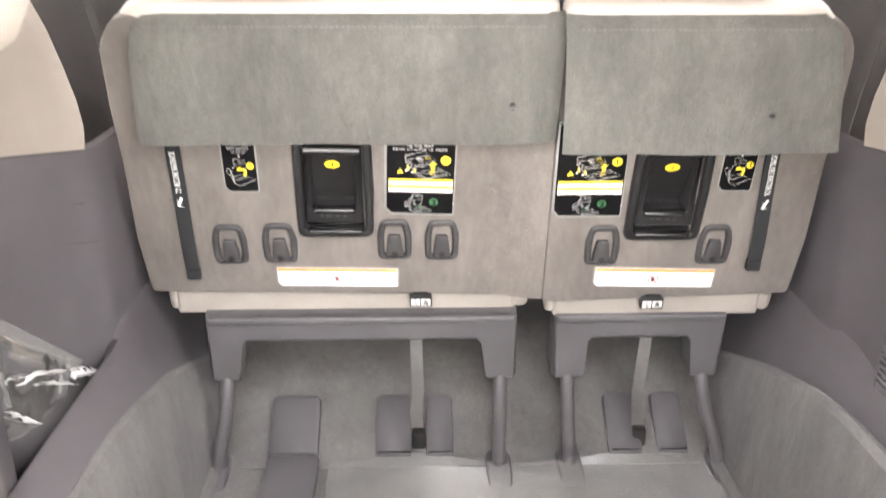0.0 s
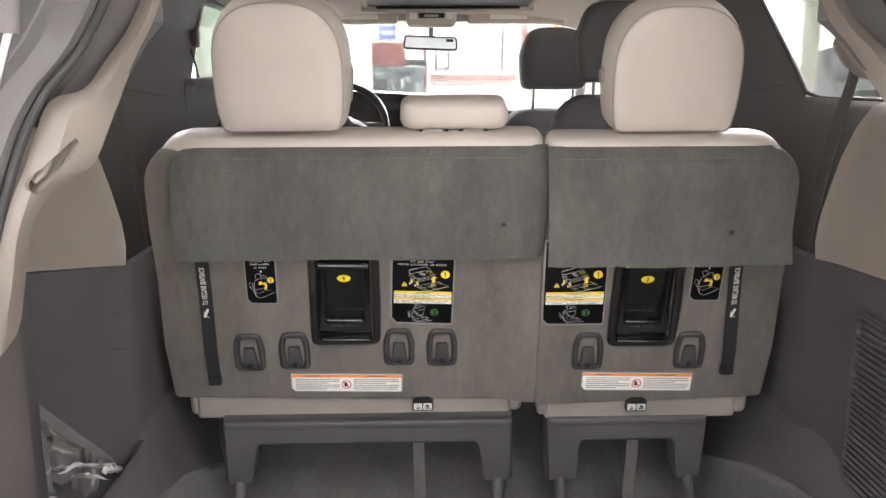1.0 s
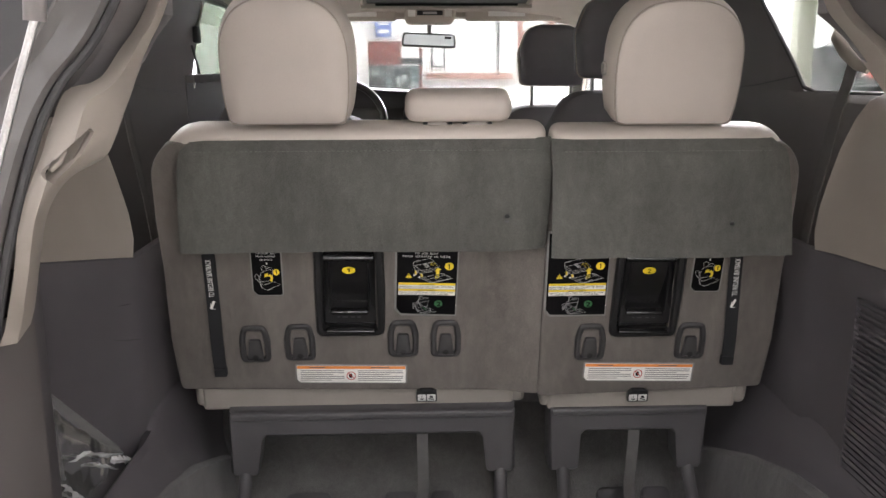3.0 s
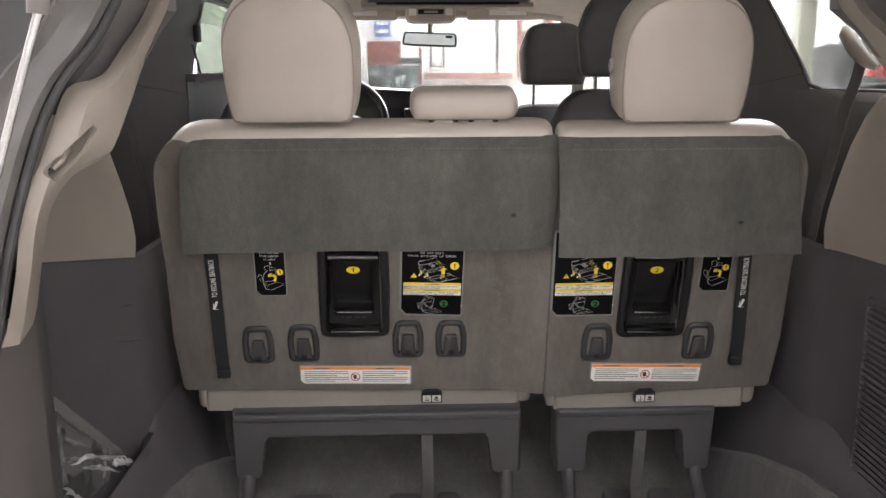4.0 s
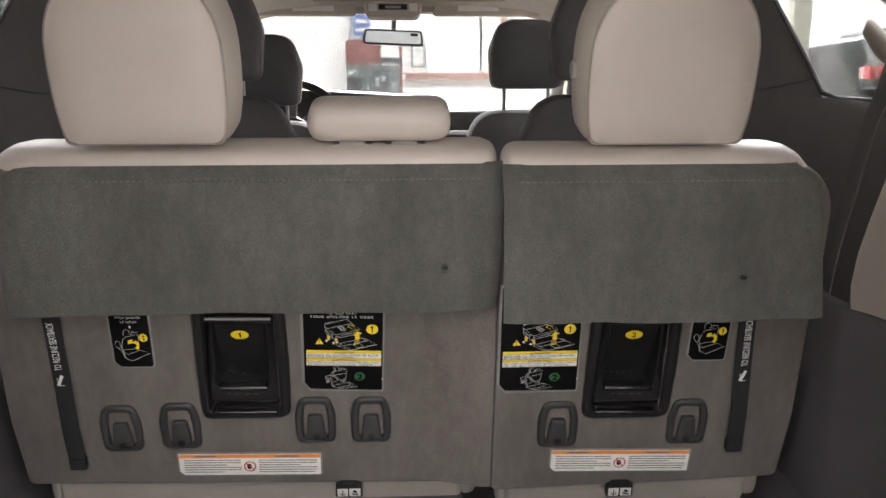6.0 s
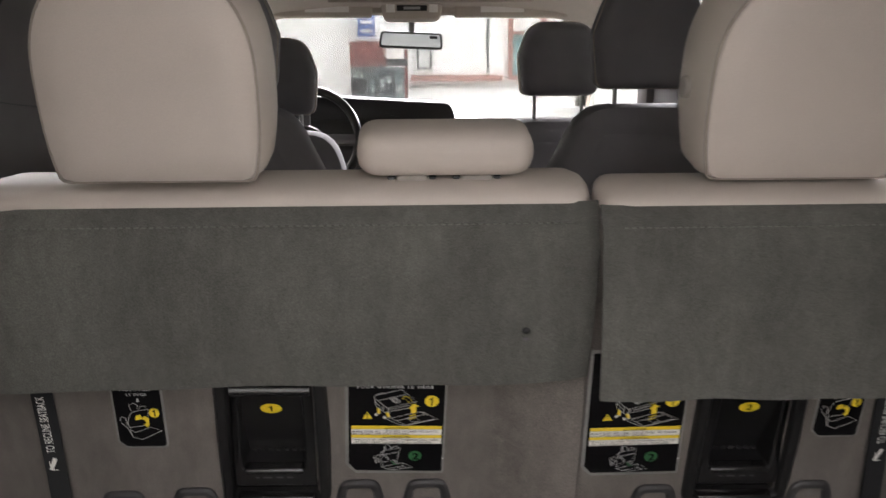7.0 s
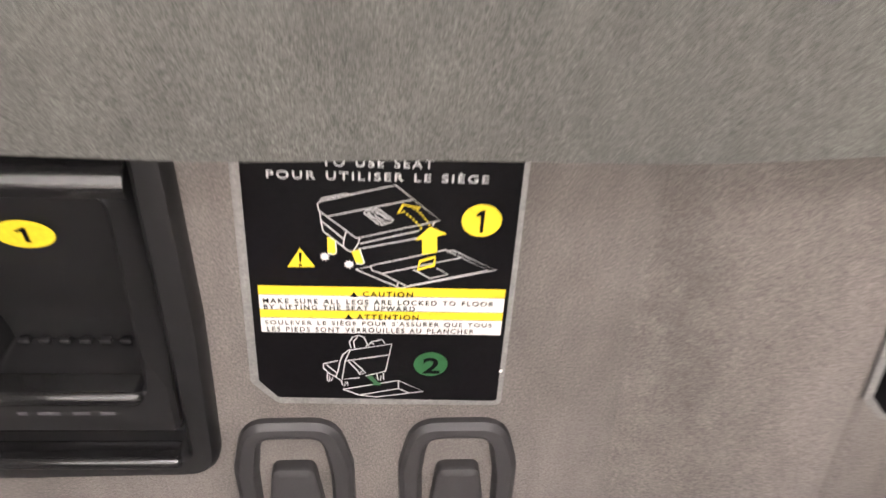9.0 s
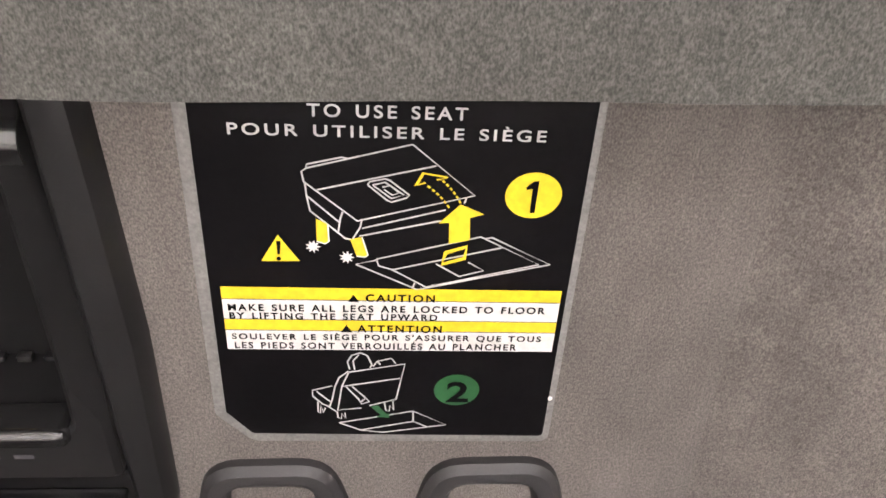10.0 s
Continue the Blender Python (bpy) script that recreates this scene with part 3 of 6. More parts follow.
    # paler trim at the sill, behind the dark side panel
    rows = [[(s * (x - 0.004) + c, y, z) for x, y in ((0.60, -0.80), (0.572, -0.79), (0.570, -0.62), (0.572, -0.50), (0.5745, -0.488), (0.58, -0.485))] for z in (0.40, 0.6, 0.8, 0.95, 1.075)]
    tagged(part("sill_trim", sheet(rows, 0.003, (0, -0.5, 0.8)), PALEGREY), "warm grey plastic trim beside the tailgate opening", "trim", kind="structure")
    # lining between the seal and the arm
    rows = []
    for k in range(12):
        z = 1.295 + 0.335 * k / 11
        a = min(seal, key=lambda p: abs(p.z - z))
        b = min(outer, key=lambda p: abs(p.z - z))
        a, b = Vector((a.x, a.y, z)), Vector((b.x, b.y, z))
        rows.append([a + Vector((s * 0.006, 0.002, 0)), a + Vector((s * 0.012, 0.02, 0)), a * 0.5 + b * 0.5 + Vector((s * 0.018, 0.03, 0)), b + Vector((s * 0.002, 0.03, 0)), b + Vector((-s * 0.012, 0.05, 0))])
    tagged(part("pillar_lining", sheet(rows, 0.003, (0, -0.8, 1.4)), GREY), "grey plastic lining of the rear pillar", "trim", kind="structure")
    # shell with the quarter window
    X = s * 0.785
    ys = (0.05, 0.3, 0.52, 0.58, 0.9, 1.13)
    low = [[(X, y, z) for y in ys] for z in (0.5, 0.8, 1.1, 1.2)]
    low += [[(s * (0.788 if y < 0.4 else 0.786), y, 1.27) for y in ys], [(s * (0.808 if y < 0.4 else 0.790 if y < 0.55 else 0.787), y, 1.288) for y in ys]]
    tagged(part("quarter_panel", sheet(low, 0.01, (0, 0.5, 1.0)), GREY), "dark grey plastic side panel below the quarter window", "trim", kind="structure")
    rows = []
    for k in range(6):
        z = 1.262 + 0.357 * k / 5
        a, b = 0.44 + 0.41 * k / 5, (1.23 if pocket else 1.14) + 0.18 * k / 5
        xo = s * (0.79 - 0.04 * (k / 5) ** 2)
        rows.append([(xo + s * 0.004, a, z), (xo, a + 0.03, z), (xo, (a + b) / 2, z), (xo, b - 0.03, z), (xo + s * 0.02, b, z)])
    tagged(part("centre_pillar_trim", sheet(rows, 0.008, (0, 0.8, 1.45)), GREY), "dark grey plastic pillar trim behind the sliding door", "trim", kind="structure")
    w = thing("window_1" if s < 0 else "window_2", "fixed quarter window with a black rubber edge", "window", kind="structure")
    part("pane", sheet([[(s * 0.83, y, 1.27), (s * 0.83, y + 0.3, 1.62)] for y in (0.0, 0.6)], 0.004), PRIVACY if s < 0 else GLASS, w).visible_shadow = False
    bm = bmesh.new()
    tube(bm, [(s * 0.822, -0.05, 1.292), (s * 0.805, 0.43, 1.287), (s * 0.794, 0.474, 1.297), (s * 0.793, 0.527, 1.345), (s * 0.786, 0.634, 1.434), (s * 0.77, 0.80, 1.583)], 0.005, 8)
    part("rubber_edge", bm, RUBBER, w)
    # sliding door and front door
    d = thing("sliding_door", "closed sliding door with grey trim and a wide window", "car door")
    part("door_panel", sheet([[(X, y, z) for y in (1.14, 1.5, 2.08)] for z in (0.5, 0.9, 1.2, 1.31)], 0.03, (0, 1.5, 0.9)), DARK, d)
    part("window_frame", boxes(*[tuple(sorted((s * 0.76, s * 0.80))) + r for r in ((1.14, 2.08, 1.30, 1.325, 0.005), (2.0, 2.12, 1.2, 1.6, 0.01), (1.3, 2.1, 1.56, 1.62, 0.008))]), GREY, d)
    part("pane", boxes(tuple(sorted((s * 0.79, s * 0.794))) + (1.3, 2.05, 1.32, 1.57)), PRIVACY if s < 0 else GLASS, d).visible_shadow = False
    f = thing("front_door", "closed front door with dark trim and a window", "car door")
    part("door_panel", sheet([[(s * (0.785 - 0.03 * (y > 2.6)), y, z) for y in (2.12, 2.5, 3.05)] for z in (0.5, 0.9, 1.12, 1.17)], 0.03, (0, 2.5, 0.9)), DARK, f)
    part("pane", sheet([[(s * 0.79, 2.12, 1.17), (s * 0.77, 2.12, 1.58)], [(s * 0.78, 3.0, 1.17), (s * 0.74, 2.5, 1.58)]], 0.004), GLASS, f).visible_shadow = False
    bm = bmesh.new()
    tube(bm, [(s * 0.70, 2.36, 1.615), (s * 0.735, 2.7, 1.46), (s * 0.775, 3.12, 1.18)], 0.035, 10)
    tagged(part("front_pillar", bm, HEADLINER), "beige trim of the windscreen pillar", "trim", kind="structure")


van_side(-1)
van_side(1)

# windscreen, front header, dashboard
tagged(part("windscreen", sheet([[(x, 2.46 - 0.05 * (x / 0.7) ** 2, 1.585) for x in (-0.7, -0.35, 0, 0.35, 0.7)], [(x * 1.1, 3.12 - 0.1 * (x / 0.7) ** 2, 1.18) for x in (-0.7, -0.35, 0, 0.35, 0.7)]], 0.005), GLASS),
       "clear windscreen of the van", "windscreen", kind="structure").visible_shadow = False
tagged(part("front_header", boxes((-0.70, 0.70, 2.36, 2.46, 1.552, 1.68, 0.015)), HEADLINER), "beige header above the windscreen", "trim", kind="structure")
tagged(part("rear_header", boxes((-0.56, 0.56, -0.10, -0.02, 1.65, 1.73, 0.015)), HEADLINER), "beige header above the tailgate opening", "trim", kind="structure")
dash = thing("dashboard", "black padded dashboard with a centre screen", "dashboard")
prof = rounded([Vector(p) for p in ((2.36, 0.62), (2.36, 1.06), (2.44, 1.165), (2.70, 1.195), (3.12, 1.17), (3.12, 0.62))], 0.04)
part("dash_top", loft(bmesh.new(), [[(x, p.x, p.y) for p in prof] for x in (-0.76, 0.76)]), BLACK, dash)
part("instrument_hood", slab(rounded([Vector(p) for p in ((-0.68, 1.09), (-0.66, 1.262), (-0.30, 1.248), (0.12, 1.224), (0.16, 1.09))], [0.03, 0.05, 0.1, 0.04, 0.03]), 2.44, 2.60, 0.02), BLACK, dash)
part("centre_screen", boxes((-0.15, 0.11, 2.33, 2.36, 1.04, 1.16, 0.008)), BLACK, dash)
part("silver_trim", boxes((0.14, 0.70, 2.345, 2.362, 1.07, 1.09, 0.004), (0.14, 0.70, 2.345, 2.362, 0.98, 0.99, 0.004)), STEEL, dash)
part("lower_panel", boxes((0.14, 0.72, 2.342, 2.364, 0.80, 1.066, 0.01)), BEIGE, dash, "pale lower dashboard panel")
part("air_vent", boxes(*[(0.15, 0.21, 2.334, 2.345, 1.005 + 0.016 * k, 1.012 + 0.016 * k, 0.002) for k in range(4)]), BLACK, dash)

wheel = thing("steering_wheel", "black leather steering wheel with silver spokes", "steering wheel", Matrix.Translation((-0.415, 2.12, 1.11)) @ pose(0, 0, 0, -24))
bm = bmesh.new()
tube(bm, [(0.19 * math.cos(2 * math.pi * k / 40), 0, 0.19 * math.sin(2 * math.pi * k / 40)) for k in range(40)], 0.016, 10, closed=True)
part("rim", bm, BLACK, wheel)
part("hub", pillow(disc(0, -0.01, 0.075, 0.06), [(-0.02, 0.02), (-0.03, 0.01), (-0.02, 0), (0.03, 0.0)]), BLACK, wheel)
for a, nm in ((0, "spoke"), (180, "spoke"), (270, "spoke")):
    sp = part(nm, boxes((0.05, 0.185, -0.012, 0.012, -0.02, 0.02, 0.008)), FRAMEGREY, wheel)
    sp.matrix_local = pose(0, 0, 0, 0, a, 0)
column = part("steering_column", boxes((-0.455, -0.375, 2.16, 2.4, 1.02, 1.10, 0.02)), BLACK)
tagged(column, "black steering column cover under the dashboard", "steering column")

mir = thing("rear_view_mirror", "rear view mirror in a black housing on a stalk", "mirror", Matrix.Translation((-0.032, 2.47, 1.459)) @ pose(0, 0, 0, 0.3, 2.5, -0.8))
mo = rounded([Vector(p) for p in ((-0.125, -0.030), (-0.118, 0.034), (0.118, 0.034), (0.125, -0.030))], 0.02)
part("housing", slab(mo, -0.012, 0.02, 0.006), BLACK, mir)
part("mirror_glass", slab(inset_loop(mo, 0.008), -0.0135, -0.010, 0.001), MIRROR, mir, smooth=False)
part("display", boxes((0.07, 0.10, -0.0148, -0.0136, 0.010, 0.021)), BLACK, mir)
bm = bmesh.new()
tube(bm, [(0, 0.015, 0.02), (0, 0.03, 0.05), (0, 0.03, 0.085), (0, 0.05, 0.10)], [0.012, 0.01, 0.014, 0.02], 10)
part("stalk", bm, BLACK, mir)

for x0, x1 in ((-0.56, -0.175), (0.126, 0.55)):
    v = thing("sun_visor", "beige folded sun visor with a white paper label", "sun visor", group="sun visors")
    part("flap", boxes((x0, x1, 2.335, 2.365, 1.538, 1.625, 0.012, 3)), HEADLINER, v)
    cx = x0 + (0.14 if x0 < 0 else 0.098)
    part("paper_label", boxes((cx, cx + 0.16, 2.332, 2.3335, 1.557, 1.583)), LWHITE, v)
con = thing("overhead_console", "beige overhead console with dark switches", "console")
part("body", pillow(rounded([Vector(p) for p in ((-0.135, 1.527), (-0.15, 1.63), (0.09, 1.63), (0.075, 1.527))], 0.03), [(2.30, 0.015), (2.305, 0.006), (2.32, 0.0), (2.44, 0.0)]), HEADLINER, con)
part("switch_panel", boxes((-0.085, 0.025, 2.296, 2.301, 1.560, 1.580, 0.002)), BLACK, con)
part("switch", boxes((-0.06, 0.0, 2.2925, 2.296, 1.565, 1.575, 0.001)), STEEL, con)
for x in (-0.108, 0.048):
    part("lamp_lens", boxes((x - 0.016, x + 0.016, 2.297, 2.301, 1.555, 1.585, 0.001)), LWHITE, con)


# ---- seats further ahead ----
def cabin_seat(name, x, y, top, head_z0, head_z1, head_w, wide, label, light_sides, shoulder=0.36):
    t = thing(name, label, "car seat", Matrix.Translation((x, y, 0.5)) @ pose(0, 0, 0, 0, 0, 0), group="front cabin seats")
    h = top - 0.5
    o = rounded([Vector(p) for p in ((-wide * 0.47, 0.1), (-wide * 0.52, h * 0.6), (-wide * shoulder, h), (wide * shoulder, h), (wide * 0.52, h * 0.6), (wide * 0.47, 0.1))], [0.05, 0.12, 0.11, 0.11, 0.12, 0.05])
    body = part("backrest", pillow(o, [(-0.056, 0.10), (-0.054, 0.06), (-0.046, 0.025), (-0.035, 0.008), (-0.015, 0.0), (0.04, 0.0), (0.07, 0.02), (0.085, 0.06)]), DARKLEATHER, t)
    part("back_shell", pillow(inset_loop(o, 0.07), [(-0.060, 0.03), (-0.059, 0.012), (-0.055, 0.0), (-0.03, 0.0)]), DARKLEATHER, body)
    part("front_cover", pillow(inset_loop(o, 0.012), [(0.05, 0.0), (0.085, 0.0), (0.11, 0.02), (0.12, 0.06)]), LEATHER if light_sides else DARKLEATHER, body)
    part("seat_cushion", boxes((-wide * 0.5, wide * 0.5, 0.02, 0.52, 0.06, 0.24, 0.06, 3)), DARKLEATHER, t)
    part("seat_base", boxes((-wide * 0.42, wide * 0.42, 0.06, 0.46, 0.0, 0.07, 0.01)), BLACK, t)
    z0, z1 = head_z0 - 0.5, head_z1 - 0.5
    ho = rounded([Vector(p) for p in ((-head_w * 0.46, z0), (-head_w * 0.5, z0 + (z1 - z0) * 0.55), (-head_w * 0.36, z1), (head_w * 0.36, z1), (head_w * 0.5, z0 + (z1 - z0) * 0.55), (head_w * 0.46, z0))],
                 [0.03, 0.06, 0.07, 0.07, 0.06, 0.03], 6)
    hr = part("headrest", pillow(ho, [(-0.064, 0.07), (-0.062, 0.04), (-0.057, 0.018), (-0.048, 0.006), (-0.032, 0.0), (0.0, 0.0)]), DARKLEATHER, t)
    part("headrest_face", pillow(ho, [(0.0, 0.0), (0.035, -0.003), (0.065, 0.004), (0.080, 0.02), (0.088, 0.05)]), LEATHER if light_sides else DARKLEATHER, hr)
    bm = bmesh.new()
    tube(bm, [(p.x, -0.0005, p.y) for p in inset_loop(ho, -0.001)], 0.003, 6, closed=True)
    part("piping", bm, SEAM, hr)
    for px in (-0.3, 0.3):
        bm = bmesh.new()
        tube(bm, [(px * head_w, -0.005, h - 0.03), (px * head_w, -0.008, z0 + 0.02)], 0.006, 8)
        part("post", bm, STEEL, t)
    return t


cabin_seat("second_row_seat", -0.507, 1.22, 1.27, 1.310, 1.55, 0.275, 0.60, "dark leather second row seat with its headrest raised", False, 0.27)
cabin_seat("second_row_seat", 0.538, 1.22, 1.27, 1.310, 1.55, 0.275, 0.60, "dark leather second row seat with its headrest raised", False, 0.27)
cabin_seat("driver_seat", -0.460, 1.80, 1.165, 1.219, 1.447, 0.25, 0.48, "dark backed driver seat with a pale leather face", True)
cabin_seat("passenger_seat", 0.42, 1.80, 1.20, 1.274, 1.495, 0.25, 0.48, "dark backed passenger seat with a pale leather face", True)


# ---- third row: labels ----
MM = 0.001


def mm(points):
    return [Vector((a * MM, b * MM)) for a, b in points]


def sub(name, material, parent, strokes=(), patches=(), width=0.55, y=-0.0014, label="", closed=False):
    bm = bmesh.new()
    for s in strokes:
        ribbon(bm, mm(s), width * MM, y)
    for s in patches:
        flat(bm, mm(s), y)
    return part(name, face_front(bm), material, parent, label, smooth=False)


def star(cx, cz, r0, r1, n=9):
    return [(cx + (r1 if k % 2 else r0) * math.cos(math.pi * k / n), cz + (r1 if k % 2 else r0) * math.sin(math.pi * k / n)) for k in range(2 * n)]


def ring(cx, cz, rx, rz, n=28):
    return [(cx + rx * math.cos(2 * math.pi * k / n), cz + rz * math.sin(2 * math.pi * k / n)) for k in range(n)]


def instruction_label(seat, u, v, turn):
    """The large black instruction label, 107 mm wide, in millimetres from its lower left corner."""
    o = rounded(mm([(-3.5, 12), (-3.5, 168), (109.8, 168), (109.8, -1), (8, -1)]), [0.004, 0.003, 0.003, 0.004, 0.006])
    lab = part("instruction_label", slab(o, -0.0006, 0.002, 0.0004), LFILM, seat, "black instruction label with yellow bands under clear film")
    lab.matrix_local = Matrix.Translation((u, 0, v)) @ pose(0, 0, 0, 0, turn, 0)
    inner = rounded(mm([(0.4, 13.5), (0.4, 164), (107.4, 164), (107.4, 2.4), (8.5, 3.4)]), [0.002, 0.002, 0.002, 0.002, 0.002])
    part("label_sheet", slab(inner, -0.0010, 0.0, 0.0001), LBLACK, lab)
    sub("yellow_band", LYELLOW, lab, patches=[[(3.6, 62.1), (3.6, 66.7), (105.6, 66.7), (105.6, 62.1)], [(3.6, 50.0), (3.6, 54.4), (105.6, 54.4), (105.6, 50.0)]])
    sub("white_band", LWHITE, lab, patches=[[(3.6, 54.4), (3.6, 62.1), (105.6, 62.1), (105.6, 54.4)], [(3.6, 42.0), (3.6, 50.0), (105.6, 50.0), (105.6, 42.0)]])
    sub("band_rule", LPRINT, lab, y=-0.00155, width=0.3, strokes=[[(3.6, z), (105.6, z)] for z in (62.1, 54.4, 50.0)])
    sub("numeral", LBLACK, lab, y=-0.0019, patches=[[(94.0, 105.5), (93.8, 95.0), (92.4, 95.0), (92.4, 102.9), (90.7, 102.5), (90.6, 103.4), (92.6, 105.3)]])
    for text, x0, x1, z0, z1, ink in (
            ("TO USE SEAT", 31.2, 72.9, 123.2, 127.0, LLINE), ("POUR UTILISER LE SIÈGE", 10.4, 94.3, 117.4, 121.8, LLINE),
            ("CAUTION", 46.4, 67.2, 61.9, 64.8, LBLACK), ("ATTENTION", 43.8, 69.9, 49.7, 52.7, LBLACK),
            ("MAKE SURE ALL LEGS ARE LOCKED TO FLOOR", 5.2, 101.3, 57.8, 60.5, LBLACK), ("BY LIFTING THE SEAT UPWARD", 5.4, 68.3, 54.6, 57.2, LBLACK),
            ("SOULEVER LE SIÈGE POUR S'ASSURER QUE TOUS", 5.4, 101.4, 46.0, 49.4, LBLACK), ("LES PIEDS SONT VERROUILLÉS AU PLANCHER", 6.0, 94.0, 42.7, 46.0, LBLACK),
            ("2", 72.8, 80.2, 19.9, 29.2, LBLACK)):
        y = -0.0022 if text == "2" else -0.0018
        part("lettering", words(text, x0 * MM, x1 * MM, z0 * MM, z1 * MM, y, spacing=1.3, bold=0.016 if ink == LLINE else 0.024), ink, lab, smooth=False)
    sub("number_disc", LYELLOW, lab, patches=[ring(93.0, 100.4, 8.0, 7.5)], label="yellow disc with a numeral")
    sub("number_disc", LGREEN, lab, patches=[ring(76.2, 24.7, 7.5, 7.0)], label="green disc with a numeral")
    sub("warning_triangle", LYELLOW, lab, patches=[[(21.5, 85.6), (16.2, 76.2), (27.3, 76.5)]])
    sub("exclamation_mark", LBLACK, lab, patches=[[(21.0, 83.8), (22.3, 83.8), (21.8, 79.2), (21.1, 79.2)], ring(21.4, 77.6, 0.7, 0.7, 10)], y=-0.0019)
    for tri in ([(42.7, 64.6), (41.1, 61.9), (44.5, 61.8)], [(40.5, 52.8), (38.8, 49.8), (42.3, 49.8)]):
        sub("triangle_mark", LBLACK, lab, patches=[tri], y=-0.0019)
    # folded seat
    sub("drawing", LLINE, lab, width=0.5, strokes=[[(29.5, 103.3), (29.0, 106.5), (30.3, 107.6), (58.8, 115.6), (76.6, 100.0), (44.0, 90.8), (29.5, 103.3)],
        [(30.3, 107.9), (30.5, 108.8), (39.9, 111.2), (41.7, 110.7)],
        [(33.0, 100.8), (65.4, 109.2)],
        [(29.8, 103.3), (30.1, 98.9), (30.9, 93.9), (38.2, 87.0), (40.6, 84.7), (42.1, 84.5)],
        [(30.1, 98.9), (38.9, 90.3)],
        [(39.9, 93.8), (39.2, 91.3), (38.6, 87.0)],
        [(45.3, 91.4), (44.8, 88.7), (42.6, 84.5)],
        [(45.3, 88.3), (68.7, 95.1)],
        [(44.5, 85.6), (67.6, 91.4)],
        [(74.3, 99.1), (73.8, 97.3)]])
    sub("drawing", LLINE, lab, width=0.5, strokes=[[(46.9, 102.7), (47.4, 103.8), (51.7, 104.8), (53.2, 104.1), (58.4, 99.7), (57.7, 98.8), (53.5, 97.3), (52.2, 97.9), (46.9, 102.7)],
        [(48.2, 102.7), (51.6, 103.7), (56.9, 99.7), (53.4, 98.5), (48.2, 102.7)],
        [(50.9, 102.1), (53.0, 102.7), (55.6, 100.4), (53.7, 99.6), (51.3, 101.4)]])
    # well in the floor
    sub("drawing", LLINE, lab, width=0.5, strokes=[[(49.5, 77.2), (43.5, 75.6), (61.8, 66.5), (100.7, 76.6), (82.7, 85.9), (80.7, 85.5)],
        [(49.5, 77.6), (79.4, 86.1), (97.4, 76.5), (64.3, 67.5), (54.2, 73.8), (50.1, 75.2), (49.5, 77.6)],
        [(54.2, 73.8), (85.7, 82.4)],
        [(66.9, 76.2), (74.0, 71.7), (81.1, 74.0), (76.3, 77.0)],
        [(60.4, 67.4), (60.9, 69.1)],
        [(65.5, 67.7), (66.5, 68.4)]])
    sub("leg_mark", LYELLOW, lab, patches=[[(32.4, 91.3), (35.7, 89.6), (35.9, 83.8), (34.9, 82.9), (32.4, 83.7)], [(41.9, 84.5), (45.3, 85.4), (47.0, 79.2), (46.2, 78.4), (43.7, 78.7)]])
    sub("leg_edge", LWHITE, lab, y=-0.0016, width=0.45, strokes=[[(35.7, 89.6), (35.9, 83.8), (34.9, 82.9), (32.4, 83.7)], [(45.3, 85.4), (47.0, 79.2), (46.2, 78.4), (43.7, 78.7)]])
    sub("spark", LWHITE, lab, patches=[star(31.3, 81.9, 2.3, 1.2), star(40.9, 78.3, 2.3, 1.2)], y=-0.0017)
    sub("lift_arrow", LYELLOW, lab, y=-0.0018, patches=[[(70.2, 83.8), (69.9, 91.1), (67.0, 90.8), (72.8, 97.3), (79.7, 94.1), (75.7, 92.8), (76.2, 85.2)]],
        strokes=[[(69.5, 80.6), (75.5, 82.8), (75.1, 78.7), (68.6, 76.4), (69.5, 80.6), (71.2, 81.1)]], width=1.3)
    dashes = []
    for a, b in (((69.6, 96.1), (62.7, 103.5)), ((72.7, 97.7), (66.8, 105.3))):
        for k in range(6):
            f, g = k / 6, (k + 0.6) / 6
            sag = lambda t: 1.4 * t * (1 - t)
            dashes.append([(a[0] + (b[0] - a[0]) * t + sag(t), a[1] + (b[1] - a[1]) * t + sag(t)) for t in (f, g)])
    sub("dotted_arrow", LYELLOW, lab, y=-0.0018, width=0.6, strokes=dashes + [[(62.7, 104.1), (59.9, 103.1), (61.7, 107.1), (68.7, 105.9), (65.7, 105.1)], [(60.3, 103.3), (62.1, 107.1)]])
    # upright seat
    sub("drawing", LLINE, lab, width=0.5, strokes=[[(40.9, 32.4), (58.9, 36.2), (56.4, 20.3), (47.6, 17.3)],
        [(45.0, 16.2), (37.2, 15.1), (38.7, 26.1), (40.9, 32.2)],
        [(40.9, 32.9), (37.8, 29.9), (36.5, 26.1), (35.5, 20.4), (34.5, 16.4), (36.7, 14.5)],
        [(39.0, 26.1), (57.6, 29.9)],
        [(41.3, 33.7), (40.6, 36.9), (42.0, 39.8), (44.7, 40.8), (46.9, 39.7), (48.4, 35.8), (47.8, 34.3)],
        [(42.9, 33.5), (42.4, 37.4), (44.2, 39.9)],
        [(48.7, 35.0), (50.1, 37.3), (54.5, 38.6), (56.0, 36.4)],
        [(50.1, 37.3), (51.1, 35.8)]])
